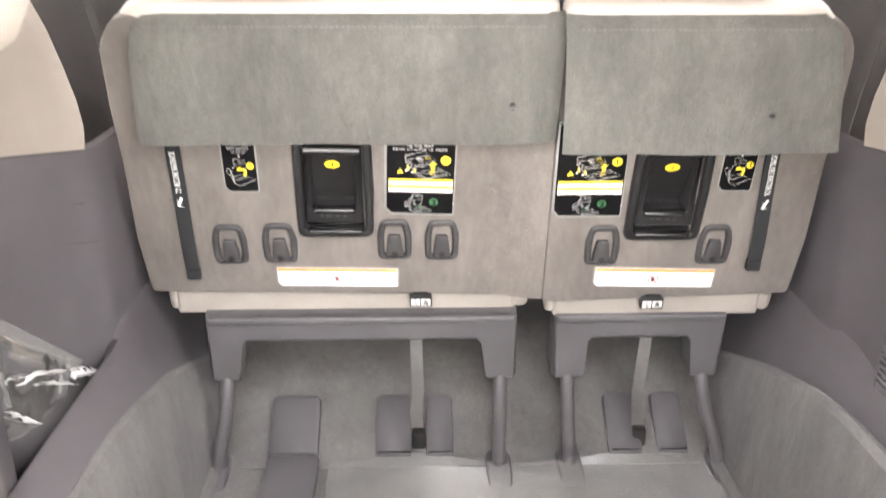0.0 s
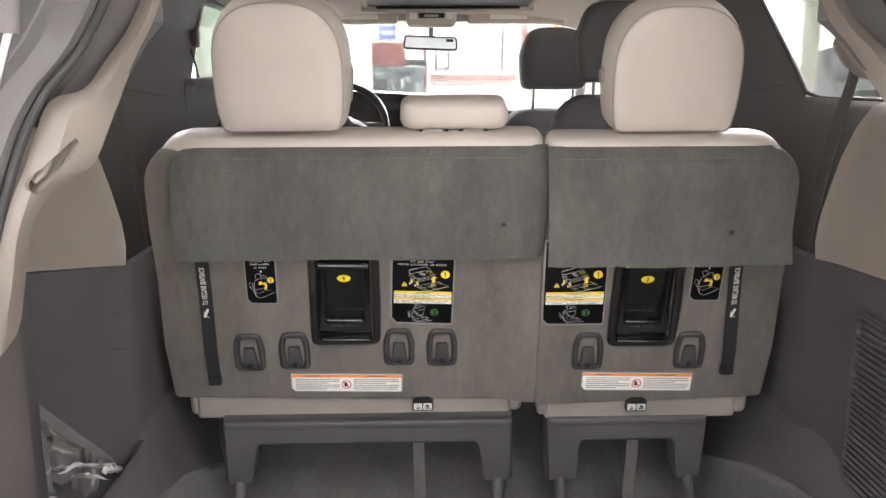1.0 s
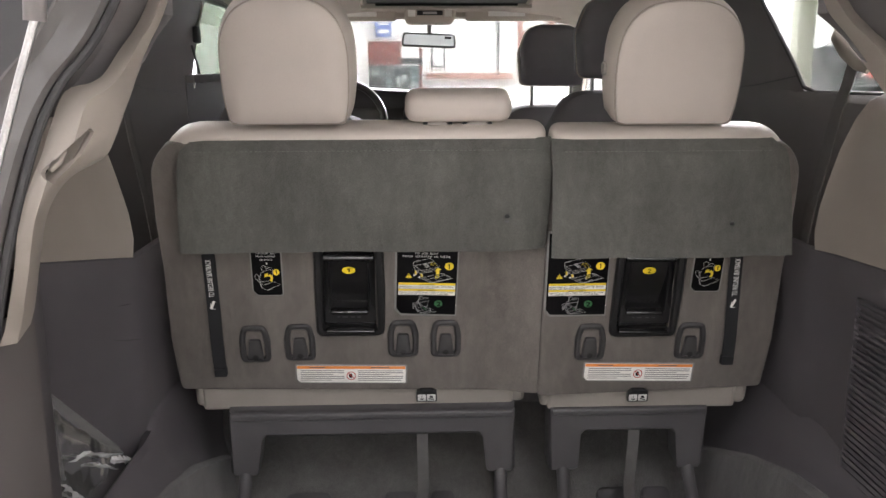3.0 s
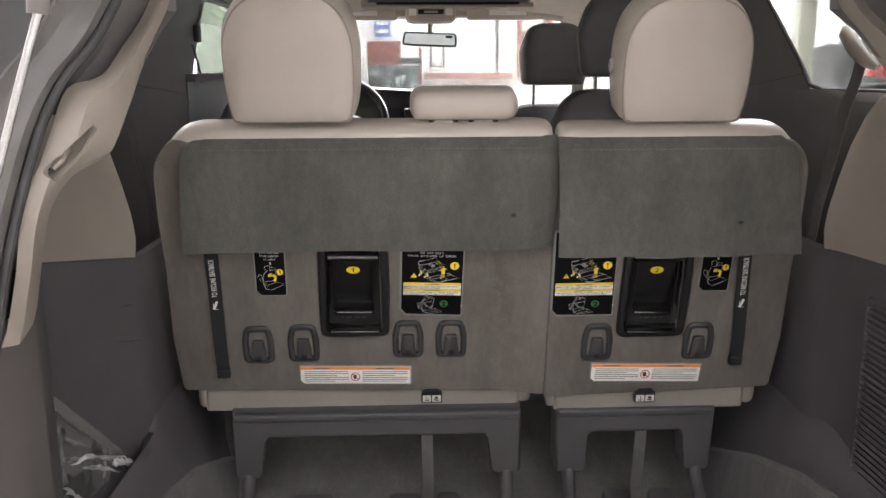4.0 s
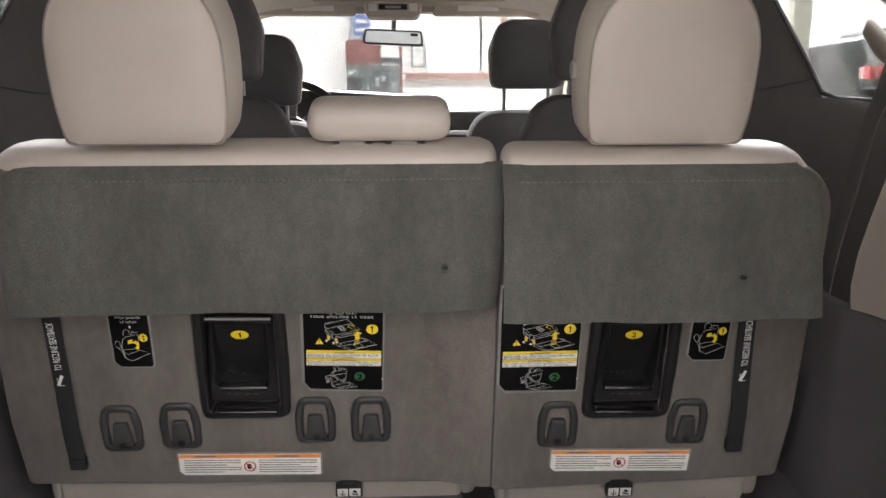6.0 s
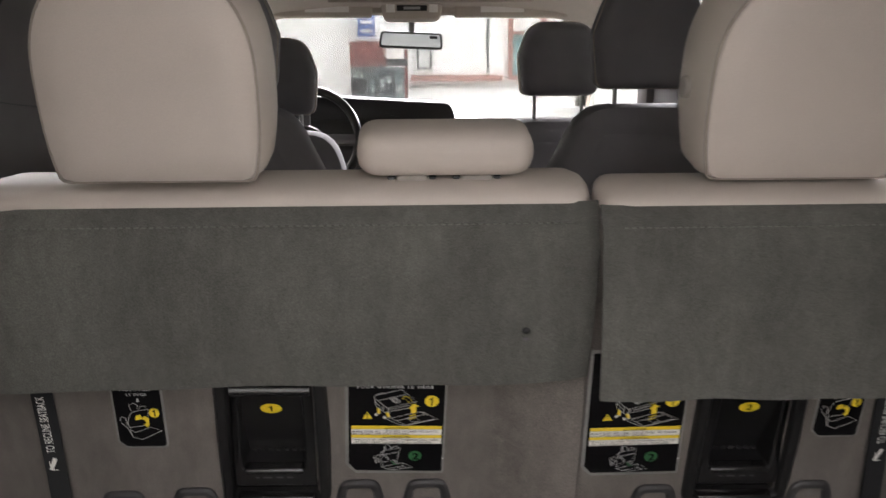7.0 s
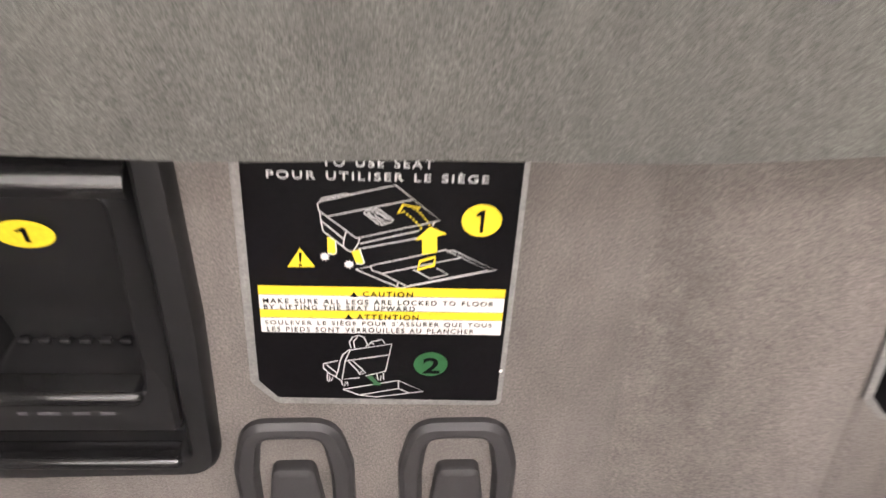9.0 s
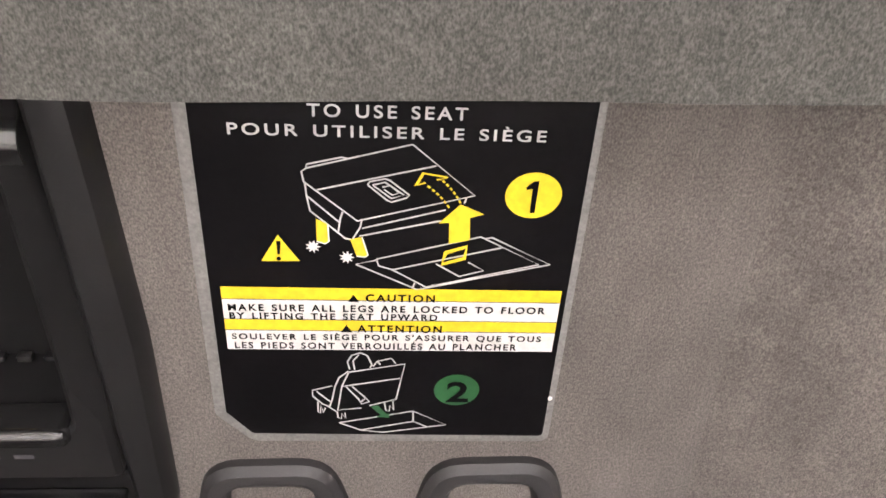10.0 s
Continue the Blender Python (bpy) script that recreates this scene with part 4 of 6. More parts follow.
    sub("drawing", LLINE, lab, width=0.5, strokes=[[(35.6, 26.3), (29.1, 24.2), (29.2, 21.6), (32.2, 18.0), (34.6, 16.7)],
        [(30.5, 23.7), (34.9, 19.0)],
        [(30.8, 19.0), (30.7, 14.5), (31.4, 13.7), (31.7, 17.2), (32.5, 14.0), (33.1, 16.1)],
        [(37.0, 14.5), (37.2, 11.8), (38.3, 11.0), (38.5, 13.5), (39.8, 11.3), (39.5, 13.8)],
        [(52.6, 18.7), (53.1, 15.2), (54.2, 14.7), (54.5, 17.7), (55.7, 15.3), (55.4, 19.3)]])
    sub("drawing", LLINE, lab, width=0.5, strokes=[[(40.1, 25.9), (44.0, 20.4), (45.1, 18.1), (47.6, 19.2), (46.1, 21.3), (42.0, 26.1)],
        [(46.1, 20.5), (45.0, 19.1)],
        [(37.5, 9.1), (62.2, 14.8), (73.6, 8.3), (52.3, 4.5), (44.8, 5.6), (37.5, 9.1)],
        [(44.8, 5.6), (62.4, 9.9), (67.3, 7.1)],
        [(62.2, 14.8), (62.4, 9.9)]])
    sub("pull_arrow", LGREEN, lab, y=-0.0018, patches=[[(48.0, 17.3), (50.4, 17.9), (53.3, 13.9), (54.4, 13.9), (54.3, 12.0), (49.9, 12.5), (51.4, 13.3)]])
    sub("fleck", LWHITE, lab, y=-0.0017, patches=[ring(107.7, 21.4, 0.8, 1.1, 8)], label="small white fleck at the right edge of the label")
    return lab


def small_label(seat, u, v, turn):
    o = rounded(mm([(-2.5, 8), (-2.5, 106), (56.5, 106), (56.5, -2.5), (8, -2.5)]), [0.003, 0.002, 0.002, 0.006, 0.006])
    lab = part("stowing_label", slab(o, -0.0006, 0.002, 0.0004), LFILM, seat, "small black stowing label with a line drawing")
    lab.matrix_local = Matrix.Translation((u, 0, v)) @ pose(0, 0, 0, 0, turn, 0) @ Matrix.Diagonal((0.945, 1, 0.98, 1))
    part("label_sheet", slab(rounded(mm([(0, 8), (0, 104), (54, 104), (54, 0), (8, 0)]), [0.002, 0.002, 0.002, 0.005, 0.005]), -0.0010, 0.0, 0.0001), LBLACK, lab)
    for text, x0, x1, z0, z1 in (("TO STOW SEAT", 9, 46, 82.5, 86), ("POUR RANGER", 9.5, 44.5, 76.5, 80), ("LE SIÈGE", 16, 38.5, 70.0, 74)):
        part("lettering", words(text, x0 * MM, x1 * MM, z0 * MM, z1 * MM, -0.0018, spacing=1.1), LLINE, lab, smooth=False)
    sub("number_disc", LYELLOW, lab, patches=[ring(44.5, 46.5, 6.0, 6.2)])
    sub("numeral", LBLACK, lab, y=-0.0019, patches=[[(44.4, 42.4), (44.4, 48.6), (42.6, 47.9), (42.6, 49.0), (44.9, 50.6), (46.0, 50.6), (46.0, 42.4)]])
    sub("drawing", LLINE, lab, width=0.6, strokes=[
        [(5, 34), (12, 26), (16, 14), (26, 10), (51, 22), (38, 27), (20, 20), (14, 24)], [(16, 14), (13, 34), (16, 44), (20, 48), (38, 52), (36, 30), (14, 27)],
        [(4, 36), (6, 42), (11, 40), (12, 30)], [(18, 50), (17, 57), (22, 60), (27, 57), (26, 51)], [(28, 52), (30, 56), (37, 55)], [(20, 20), (38, 27)]])
    sub("stow_arrow", LYELLOW, lab, y=-0.0018, patches=[[(22, 37), (23, 43), (29, 44.5), (30, 38.5)], [(29, 39), (33, 43), (38, 39), (37.5, 31), (35, 27), (31, 31), (34, 33), (33, 37)]])
    sub("sit_arrow", LLINE, lab, y=-0.0018, patches=[[(26.5, 62), (29.5, 62), (29, 66), (27, 66)]])
    return lab


def warning_label(seat, u, v, turn):
    o = rounded(mm([(-3, 8), (-3, 40), (206, 40), (206, -2), (7, -2)]), [0.004, 0.003, 0.003, 0.003, 0.004])
    lab = part("warning_label", slab(o, -0.0006, 0.002, 0.0004), LFILM, seat, "white warning strip with an orange top edge")
    lab.matrix_local = Matrix.Translation((u, 0, v)) @ pose(0, 0, 0, 0, turn, 0)
    part("label_sheet", slab(rounded(mm([(0, 7), (0, 37.5), (203, 37.5), (203, 0.5), (6, 0.5)]), [0.002, 0.001, 0.001, 0.001, 0.003]), -0.0010, 0.0, 0.0001), LWHITE, lab)
    sub("orange_band", LORANGE, lab, patches=[[(0.5, 31.0), (0.5, 37.3), (202.5, 37.3), (202.5, 31.0)]])
    rng = random.Random(5)
    bars = []
    for x0, x1 in ((7, 88), (114, 198)):
        for k in range(6):
            z = 26.5 - 4.2 * k
            e = x1 - rng.uniform(0, 26) * (k % 3 == 2)
            bars.append([(x0, z), (x0, z + 1.4), (e, z + 1.4), (e, z)])
    bars.append([(24, 33.2), (24, 35.2), (52, 35.2), (52, 33.2)])
    bars.append([(138, 33.2), (138, 35.2), (172, 35.2), (172, 33.2)])
    sub("print_bar", LPRINT, lab, patches=bars, y=-0.0017)
    sub("ban_ring", LRED, lab, y=-0.0018, width=1.7, strokes=[ring(101, 16, 8, 8.5) + [(109, 16)], [(95.5, 22), (106.5, 10)]])
    sub("pictogram", LBLACK, lab, y=-0.0016, patches=[ring(100, 16, 3.4, 5.2, 12)])
    return lab


# ---- third row: fittings ----
def handle_unit(seat, u, v, lean, numeral):
    """The recessed pull handle with its bezel, about 116 x 190 mm, u and v at its lower middle."""
    outer = rounded(mm([(-56, 190), (56, 190), (59.5, 95), (58.5, 4), (-55.5, 1), (-56.5, 95)]), [0.012, 0.012, 0.06, 0.016, 0.016, 0.06])
    hole = rounded(mm([(-42.5, 182), (42.5, 182), (45.5, 60), (46.5, 17), (-43.5, 15), (-43.5, 60)]), [0.006, 0.006, 0.02, 0.006, 0.006, 0.02])
    bm = bmesh.new()
    # bezel: ring between the two outlines, swollen towards the viewer, then the walls of the recess
    loops = []
    for y, out_in in ((0.002, 0.0), (-0.005, 0.0005), (-0.0085, 0.003), (-0.0095, 0.007)):
        loops.append([(p.x, y, p.y) for p in inset_loop(outer, out_in)])
    for y, grow in ((-0.0085, -0.002), (-0.006, 0.0), (0.038, 0.003)):
        loops.append([(p.x, y, p.y) for p in inset_loop(hole, grow)])
    loft(bm, loops, close_ends=False)
    bez = part("handle_bezel", bm, BLACK, seat, "black plastic bezel round the folding handle")
    bez.matrix_local = Matrix.Translation((u, 0, v)) @ pose(0, 0, 0, 0, lean, 0) @ Matrix.Diagonal((1.09, 1, 1, 1))
    rec = bmesh.new()
    flat(rec, [p for p in inset_loop(hole, 0.002)], 0.0375)
    part("recess_floor", face_front(rec), BLACK, bez)
    # lever: a plate with a pocket that deepens downwards, a glossy lip at its lower edge
    plate = rounded(mm([(-41, 186), (41, 186), (43.3, 60), (43.8, 31), (-41.8, 31), (-41.5, 60)]), [0.005, 0.005, 0.01, 0.004, 0.004, 0.01])
    pocket = rounded(mm([(-31, 156), (31, 156), (32, 76), (31.5, 55.5), (-31.5, 55.5), (-33, 76)]), [0.008, 0.008, 0.01, 0.004, 0.004, 0.01])

    def floor_y(z):
        return 0.0 + 0.030 * max(0.0, min(1.0, (0.160 - z) / 0.095)) ** 1.3

    top_roll = lambda z: 0.85 * max(0.0, z - 0.1585)
    loops = [[(p.x, 0.012, p.y) for p in plate], [(p.x, -0.0035 + max(0.0, top_roll(p.y)), p.y) for p in plate]]
    loops += [[(p.x, -0.0055 + top_roll(p.y), p.y) for p in inset_loop(plate, 0.002)], [(p.x, -0.0055 + top_roll(p.y), p.y) for p in inset_loop(pocket, -0.0025)], [(p.x, -0.004 + top_roll(p.y), p.y) for p in inset_loop(pocket, -0.0008)],
              [(p.x, 0.0 + 0.1 * floor_y(p.y), p.y) for p in pocket], [(p.x, floor_y(p.y), p.y) for p in inset_loop(pocket, 0.002)]]
    bm = bmesh.new()
    loft(bm, loops, close_ends=False)
    part("lever", bm, BLACK, bez)
    zs = [0.057 + 0.1015 * k / 10 for k in range(11)]
    part("pocket_floor", sheet([[(x, floor_y(z) - 0.0005, z) for x in (-0.0315, -0.02, 0, 0.02, 0.0315)] for z in zs], 0.002, (0, -1, 0.1)), BLACK, bez)
    part("lever_lip", boxes((-0.0318, 0.0318, -0.0090, 0.008, 0.0490, 0.0578, 0.0042, 6)), GLOSS, bez)
    part("lever_brow", sheet([[(x, y, z) for x in (-0.040, -0.0385, -0.02, 0, 0.02, 0.0385, 0.040)] for y, z in ((-0.0058, 0.1555), (-0.0070, 0.159), (-0.0066, 0.1625), (-0.0040, 0.1665), (0.0005, 0.1700), (0.006, 0.1725))], 0.001, (0, -1, 1)), GLOSS, bez)
    for k in range(7):
        part("rib", boxes((-0.027 + 0.0085 * k, -0.022 + 0.0085 * k, 0.0245, 0.0285, 0.0575, 0.0605, 0.001)), BLACK, bez)
    part("lower_plate", boxes((-0.042, 0.044, 0.006, 0.012, 0.019, 0.031, 0.002)), GLOSS, bez)
    part("lower_edge", boxes((-0.040, 0.043, -0.0108, 0.004, 0.0110, 0.0180, 0.003, 4)), GLOSS, bez)
    bm = bmesh.new()
    flat(bm, ring(0, 0, 0.0110, 0.0080), -0.0003)
    d = part("number_sticker", face_front(bm), LYELLOW, bez, "yellow oval sticker with a numeral", smooth=False)
    d.matrix_local = Matrix.Translation((0, 0.0004, 0.1355)) @ pose(0, 0, 0, 14, 0, 0)
    if numeral == "1":
        bm = bmesh.new()
        flat(bm, [(-0.0003, -0.0042), (-0.0003, 0.0022), (-0.0024, 0.0015), (-0.0024, 0.0026), (0.0003, 0.0043), (0.0015, 0.0043), (0.0015, -0.0042)], -0.0008)
        part("numeral", face_front(bm), LBLACK, d, smooth=False)
    else:
        part("numeral", words(numeral, -0.0028, 0.0028, -0.0044, 0.0044, -0.0008), LBLACK, d, smooth=False)
    bm = bmesh.new()
    for x0, w in ((-0.020, 0.004), (-0.012, 0.009), (0.002, 0.007), (0.013, 0.006)):
        flat(bm, [(x0, 0.043), (x0, 0.0452), (x0 + w, 0.0452), (x0 + w, 0.043)], -0.0061)
    part("moulded_mark", face_front(bm), FRAMEGREY, bez, smooth=False)
    return bez


def anchor(seat, u, v):
    """A tether anchor: an open plastic ring with a tongue over its lower part."""
    outer = rounded(mm([(-22, 34), (22, 34), (29, 8), (28, -34), (-28, -34), (-29, 8)]), [0.016, 0.016, 0.02, 0.013, 0.013, 0.02])
    hole = rounded(mm([(-14, 24), (14, 24), (17, 4), (17, -24), (-17, -24), (-17, 4)]), [0.007, 0.007, 0.01, 0.005, 0.005, 0.01])
    loops = [[(p.x, y, p.y) for p in inset_loop(outer, d)] for y, d in ((0.002, 0.0), (-0.003, 0.0005), (-0.0055, 0.003), (-0.006, 0.006))]
    loops += [[(p.x, y, p.y) for p in inset_loop(hole, d)] for y, d in ((-0.0055, -0.0025), (-0.003, -0.0005), (0.0008, 0.0))]
    a = part("tether_anchor", loft(bmesh.new(), loops, close_ends=False), LATCH, seat, "dark plastic tether anchor ring")
    a.matrix_local = Matrix.Translation((u, 0, v + 0.007)) @ Matrix.Diagonal((1, 1, 1.15, 1))
    tongue = rounded(mm([(-10, 9), (10, 9), (14, -20), (14, -28), (-14, -28), (-14, -20)]), [0.005, 0.005, 0.004, 0.002, 0.002, 0.004])
    part("tongue", slab(tongue, -0.0075, 0.001, 0.003), LATCH, a)
    bm = bmesh.new()
    flat(bm, ring(0.0, -0.022, 0.0052, 0.0046, 14), -0.0079)
    part("keyhole", face_front(bm), BLACK, a, smooth=False)
    return a


def recline_strap(seat, top, bottom, wide):
    """Pull strap with lettering that runs up it."""
    a, b = Vector(top), Vector(bottom)
    path = [a + (b - a) * t for t in (0, 0.2, 0.4, 0.6, 0.8, 0.95, 1.0)]
    lift = (0.004, 0.005, 0.006, 0.009, 0.013, 0.012, 0.009)
    rows = []
    across = Vector((-(b - a).y, (b - a).x)).normalized() * wide / 2
    for p, l in zip(path, lift):
        q, r = p - across, p + across
        rows.append([(q.x, -l, q.y), (p.x, -l - 0.0008, p.y), (r.x, -l, r.y)])
    s = part("pull_strap", sheet(rows, 0.0022, (0, -1, 0)), WEB, seat, "black woven pull strap with white lettering")
    part("strap_end", boxes((b.x - wide / 2, b.x + wide / 2, -0.014, -0.002, b.y - 0.012, b.y + 0.006, 0.002)), WEB, seat)
    d = (b - a).normalized()
    ang = math.degrees(math.atan2(-d.y, -d.x))
    start = a + d * 0.147
    t = part("lettering", words("TO RECLINE SEATBACK", 0, 0.074, -0.0046, 0.0046, 0), LWHITE, s, smooth=False)
    place = Matrix.Translation((start.x, -0.0112, start.y)) @ pose(0, 0, 0, 0, -ang, 0)
    t.matrix_local = place
    bm = bmesh.new()
    ribbon(bm, [(-0.024, 0.004), (-0.008, -0.003)], 0.0045, 0)
    ribbon(bm, [(-0.024, -0.004), (-0.024, 0.004)], 0.001, 0)
    ribbon(bm, [(-0.024, 0.004), (-0.012, 0.004)], 0.001, 0)
    m = part("strap_mark", face_front(bm), LWHITE, s, smooth=False)
    m.matrix_local = place
    return s


def carpet_flap(seat, x0t, x1t, x0b, x1b, top, bottom, w_top, w_bottom, phase, holes, outer, belly):
    """The carpet flap that hangs from the top edge: stiff, slightly wavy, rounded at its corners."""
    nx, nz = 28, 14
    rows = []
    for j in range(nz + 1):
        t = j / nz
        xa, xb = x0t + (x0b - x0t) * t, x1t + (x1b - x1t) * t
        down, rr = t * (top - bottom), 0.028
        if down < rr:
            cutin = 0.8 * rr * (1 - math.sqrt(1 - (1 - down / rr) ** 2))
            xa, xb = (xa + cutin, xb) if outer < 0 else (xa, xb - cutin)
        row = []
        for i in range(nx + 1):
            f = i / nx
            x = xa + (xb - xa) * f
            z = top + (bottom - top) * t + 0.0012 * math.sin(7 * f + phase) * t
            w = w_top + (w_bottom - w_top) * (t ** 0.85) + belly * math.sin(math.pi * t) + 0.003 * t * math.sin(9 * f + phase) + 0.0015 * t * math.sin(23 * f + 2 * phase)
            if j == 0:
                z, w = z + 0.002, w - 0.012
            edge = min(f, 1 - f) * (xb - xa)
            if edge < 0.02:
                w -= 0.003 * (1 - edge / 0.02) ** 2
            tuck = (1 - f) * (xb - xa)
            if outer < 0 and tuck < 0.04:
                w -= 0.003 * t * (1 - tuck / 0.04) ** 2
            row.append((x, -w, z))
        rows.append(row)
    flap_ob = part("carpet_flap", sheet(rows, 0.008, (0, -1, 0.2)), FLAP, seat, "dark grey carpet flap hanging from the seat top")
    bm = bmesh.new()
    n = int((x1t - x0t - 0.04) / 0.0075)
    for k in range(n):
        x = x0t + 0.02 + 0.0075 * k
        w = w_top + (w_bottom - w_top) * 0.07 ** 0.85 + belly * 0.22 + 0.001
        box(bm, x, x + 0.0045, -w - 0.0008, -w + 0.002, top - 0.0145, top - 0.0135)
    part("stitching", bm, THREAD, flap_ob, "pale stitched seam")
    for hx, hz in holes:
        t = (top - hz) / (top - bottom)
        f = (hx - x0t - (x0b - x0t) * t) / (x1t - x0t)
        w = w_top + (w_bottom - w_top) * t ** 0.85 + belly * math.sin(math.pi * t) + 0.003 * t * math.sin(9 * f + phase) + 0.0015 * t * math.sin(23 * f + 2 * phase) + 0.0022
        part("snap_hole", slab(ring_v(hx, hz + 0.002, 0.0046, 0.0034), -w, -w + 0.012, 0.001), BLACK, flap_ob, "dark torn snap hole")
        part("snap_stud", slab(ring_v(hx, hz - 0.0075, 0.0036, 0.0018), -w, -w + 0.012, 0.001), DARK, flap_ob)
    return flap_ob


def ring_v(cx, cz, rx, rz, n=14):
    return [Vector(p) for p in ring(cx, cz, rx, rz, n)]


def headrest(seat, cx, z0, z1, half, y, button_side):
    h = z1 - z0
    zc = z0 + h * 0.46
    o = []
    for k in range(33):
        a = math.pi * k / 32
        c, si = math.cos(a), math.sin(a)
        o.append(Vector((cx + half * math.copysign(abs(c) ** 0.74, c), zc + (z1 - zc) * si ** 0.78)))
    left = [Vector((cx - half * (1 - 0.055 * t ** 3), zc - (zc - z0 - 0.016) * t)) for t in (0.25, 0.5, 0.75, 1.0)]
    foot = [Vector((cx - half * 0.945 + 0.016 * (1 - math.cos(b)), z0 + 0.016 * (1 - math.sin(b)))) for b in (0.5, 1.0, math.pi / 2)]
    o += left + foot + [Vector((2 * cx - p.x, p.y)) for p in reversed(left + foot)]
    mid, hz = (z0 + z1) / 2, h / 2
    loops = []
    for yy, d, lift in ((-0.005, 0.06, 0), (-0.006, 0.035, 0), (-0.003, 0.016, 0), (0.001, 0.009, 0), (0.005, 0.0075, 0), (0.008, 0.006, 0), (0.03, 0.0, 0.008), (0.06, -0.003, 0.018), (0.09, 0.004, 0.028), (0.105, 0.02, 0.034), (0.112, 0.05, 0.034)):
        loop = []
        for p in o:
            side = min(1.0, abs(p.x - cx) / half) ** 3
            loop.append((cx + (p.x - cx) * (1 - d / half), y + yy, mid + (p.y - mid) * (1 - d / hz) + lift * side * max(0.0, 1 - (p.y - z0) / 0.10)))
        loops.append(loop)
    ob = part("headrest", loft(bmesh.new(), loops), LEATHER, seat, "beige leather headrest")
    for d, yy, r in ((0.0078, y + 0.0040, 0.0017),):
        bm = bmesh.new()
        tube(bm, [(p.x, yy, p.y) for p in inset_loop(o, d)], r, 6, closed=True)
        part("piping", bm, SEAM, ob)
    for px in (-0.055, 0.055):
        bm = bmesh.new()
        tube(bm, [(cx + px, y + 0.05, z0 - 0.05), (cx + px, y + 0.05, z0 + 0.02)], 0.006, 8)
        part("post", bm, STEEL, ob)
        part("post_guide", boxes((cx + px - 0.017, cx + px + 0.017, y + 0.036, y + 0.066, z0 - 0.016, z0 + 0.002, 0.005)), VINYL, ob)
    if button_side:
        bm = bmesh.new()
        bx = cx + button_side * half
        tube(bm, [(bx - button_side * 0.006, y + 0.05, z0 + h * 0.42), (bx + button_side * 0.006, y + 0.05, z0 + h * 0.42)], [0.014, 0.011], 14)
        part("fold_button", bm, VINYL, ob, "round beige release button")
    return ob


def under_frame(seat, x0, x1, legs, y):
    """The plastic covered frame below the seatback with its two legs and steel tubes."""
    (a1, b1, d1, _), (a2, b2, d2, _) = legs
    columns = ((x0, a1 + d1, -0.347), (x0 + 0.003, a1 + d1 + 0.006, -0.350), (b1, b1 + d1 - 0.006, -0.350), (b1 + 0.002, b1 + d1, -0.344), (b1 + 0.006, b1 + 0.006, -0.265), (b1 + 0.014, b1 + 0.014, -0.2545),
               (a2 - 0.014, a2 - 0.014, -0.2545), (a2 - 0.006, a2 - 0.006, -0.265), (a2 - 0.002, a2 + d2, -0.344), (a2, a2 + d2 + 0.006, -0.350), (x1 - 0.003, b2 + d2 - 0.006, -0.350), (x1, b2 + d2, -0.347))
    loops = []
    for k, (xt, xb, zb) in enumerate(columns):
        out = 0.006 if k in (0, len(columns) - 1) else 0.0
        loops.append([(xt, y + 0.05, -0.198), (xt, y - 0.008 + out, -0.198), (xt, y - 0.014 + out, -0.204), (xt + (xb - xt) * 0.35, y - 0.014 + out, -0.204 + (zb + 0.204) * 0.35),
                      (xb, y - 0.014 + out, zb + 0.008), (xb, y - 0.008 + out, zb), (xb, y + 0.045, zb)])
    f = part("seat_frame", loft(bmesh.new(), loops), FRAMEGREY, seat, "grey plastic cover of the seat frame")
    part("frame_ridge", boxes((x0 + 0.004, x1 - 0.004, y - 0.018, y + 0.0, -0.213, -0.198, 0.004, 3)), FRAMEGREY, f)
    for a, b, dx, sway in legs:
        bm = bmesh.new()
        cx = (a + b) / 2 + dx
        tube(bm, curve_points([(cx, y + 0.012, -0.33), (cx, y - 0.016, -0.36), (cx + sway * 0.25, y - 0.035, -0.415), (cx + sway * 0.65, y - 0.055, -0.47), (cx + sway, y - 0.070, -0.535)], 4), 0.0128, 12)
        part("leg_tube", bm, FRAMEGREY, f)
        part("leg_shoe", boxes((cx + sway - 0.024, cx + sway + 0.024, y - 0.13, y - 0.03, -0.548, -0.512, 0.012)), FRAMEGREY, f)
    return f


def strap_tag(seat, u, v, y):
    """A small black framed pictogram tag with the end of a webbing loop above it."""
    frame_o = rounded(mm([(-20, -13), (20, -13), (19, 9), (14, 13), (-14, 13), (-19, 9)]), [0.004, 0.004, 0.003, 0.003, 0.003, 0.003])
    tag = part("strap_tag", slab(frame_o, -0.005, 0.006, 0.0015), BLACK, seat, "small black framed tag with white pictograms")
    tag.matrix_local = Matrix.Translation((u, y, v))
    for x0, x1 in ((-17, -1.5), (0.5, 17)):
        part("tag_panel", slab(rounded(mm([(x0, -10), (x1, -10), (x1, 4), (x0, 4)]), 0.0015), -0.0056, -0.004, 0.0003), LLINE, tag)
    sub("pictogram", LBLACK, tag, y=-0.0062, width=1.3, strokes=[[(-9, -7), (-9, 2)], [(-12.5, -3.5), (-11.5, -6.5), (-9, -7.5), (-6.5, -6.5), (-5.5, -3.5)]])
    sub("pictogram", LBLACK, tag, y=-0.0062, patches=[[(4, -6), (4, -3.5), (14, -6), (14, -8)], [(5, -2), (7, 2), (11, 1), (13, -4), (8, -3)]])
    part("loop", boxes((-0.013, 0.013, -0.006, 0.004, 0.007, 0.015, 0.002)), WEB, tag)
    return tag


TILT = Matrix.Translation((0, 0, 0.9)) @ pose(0, 0, 0, 13)


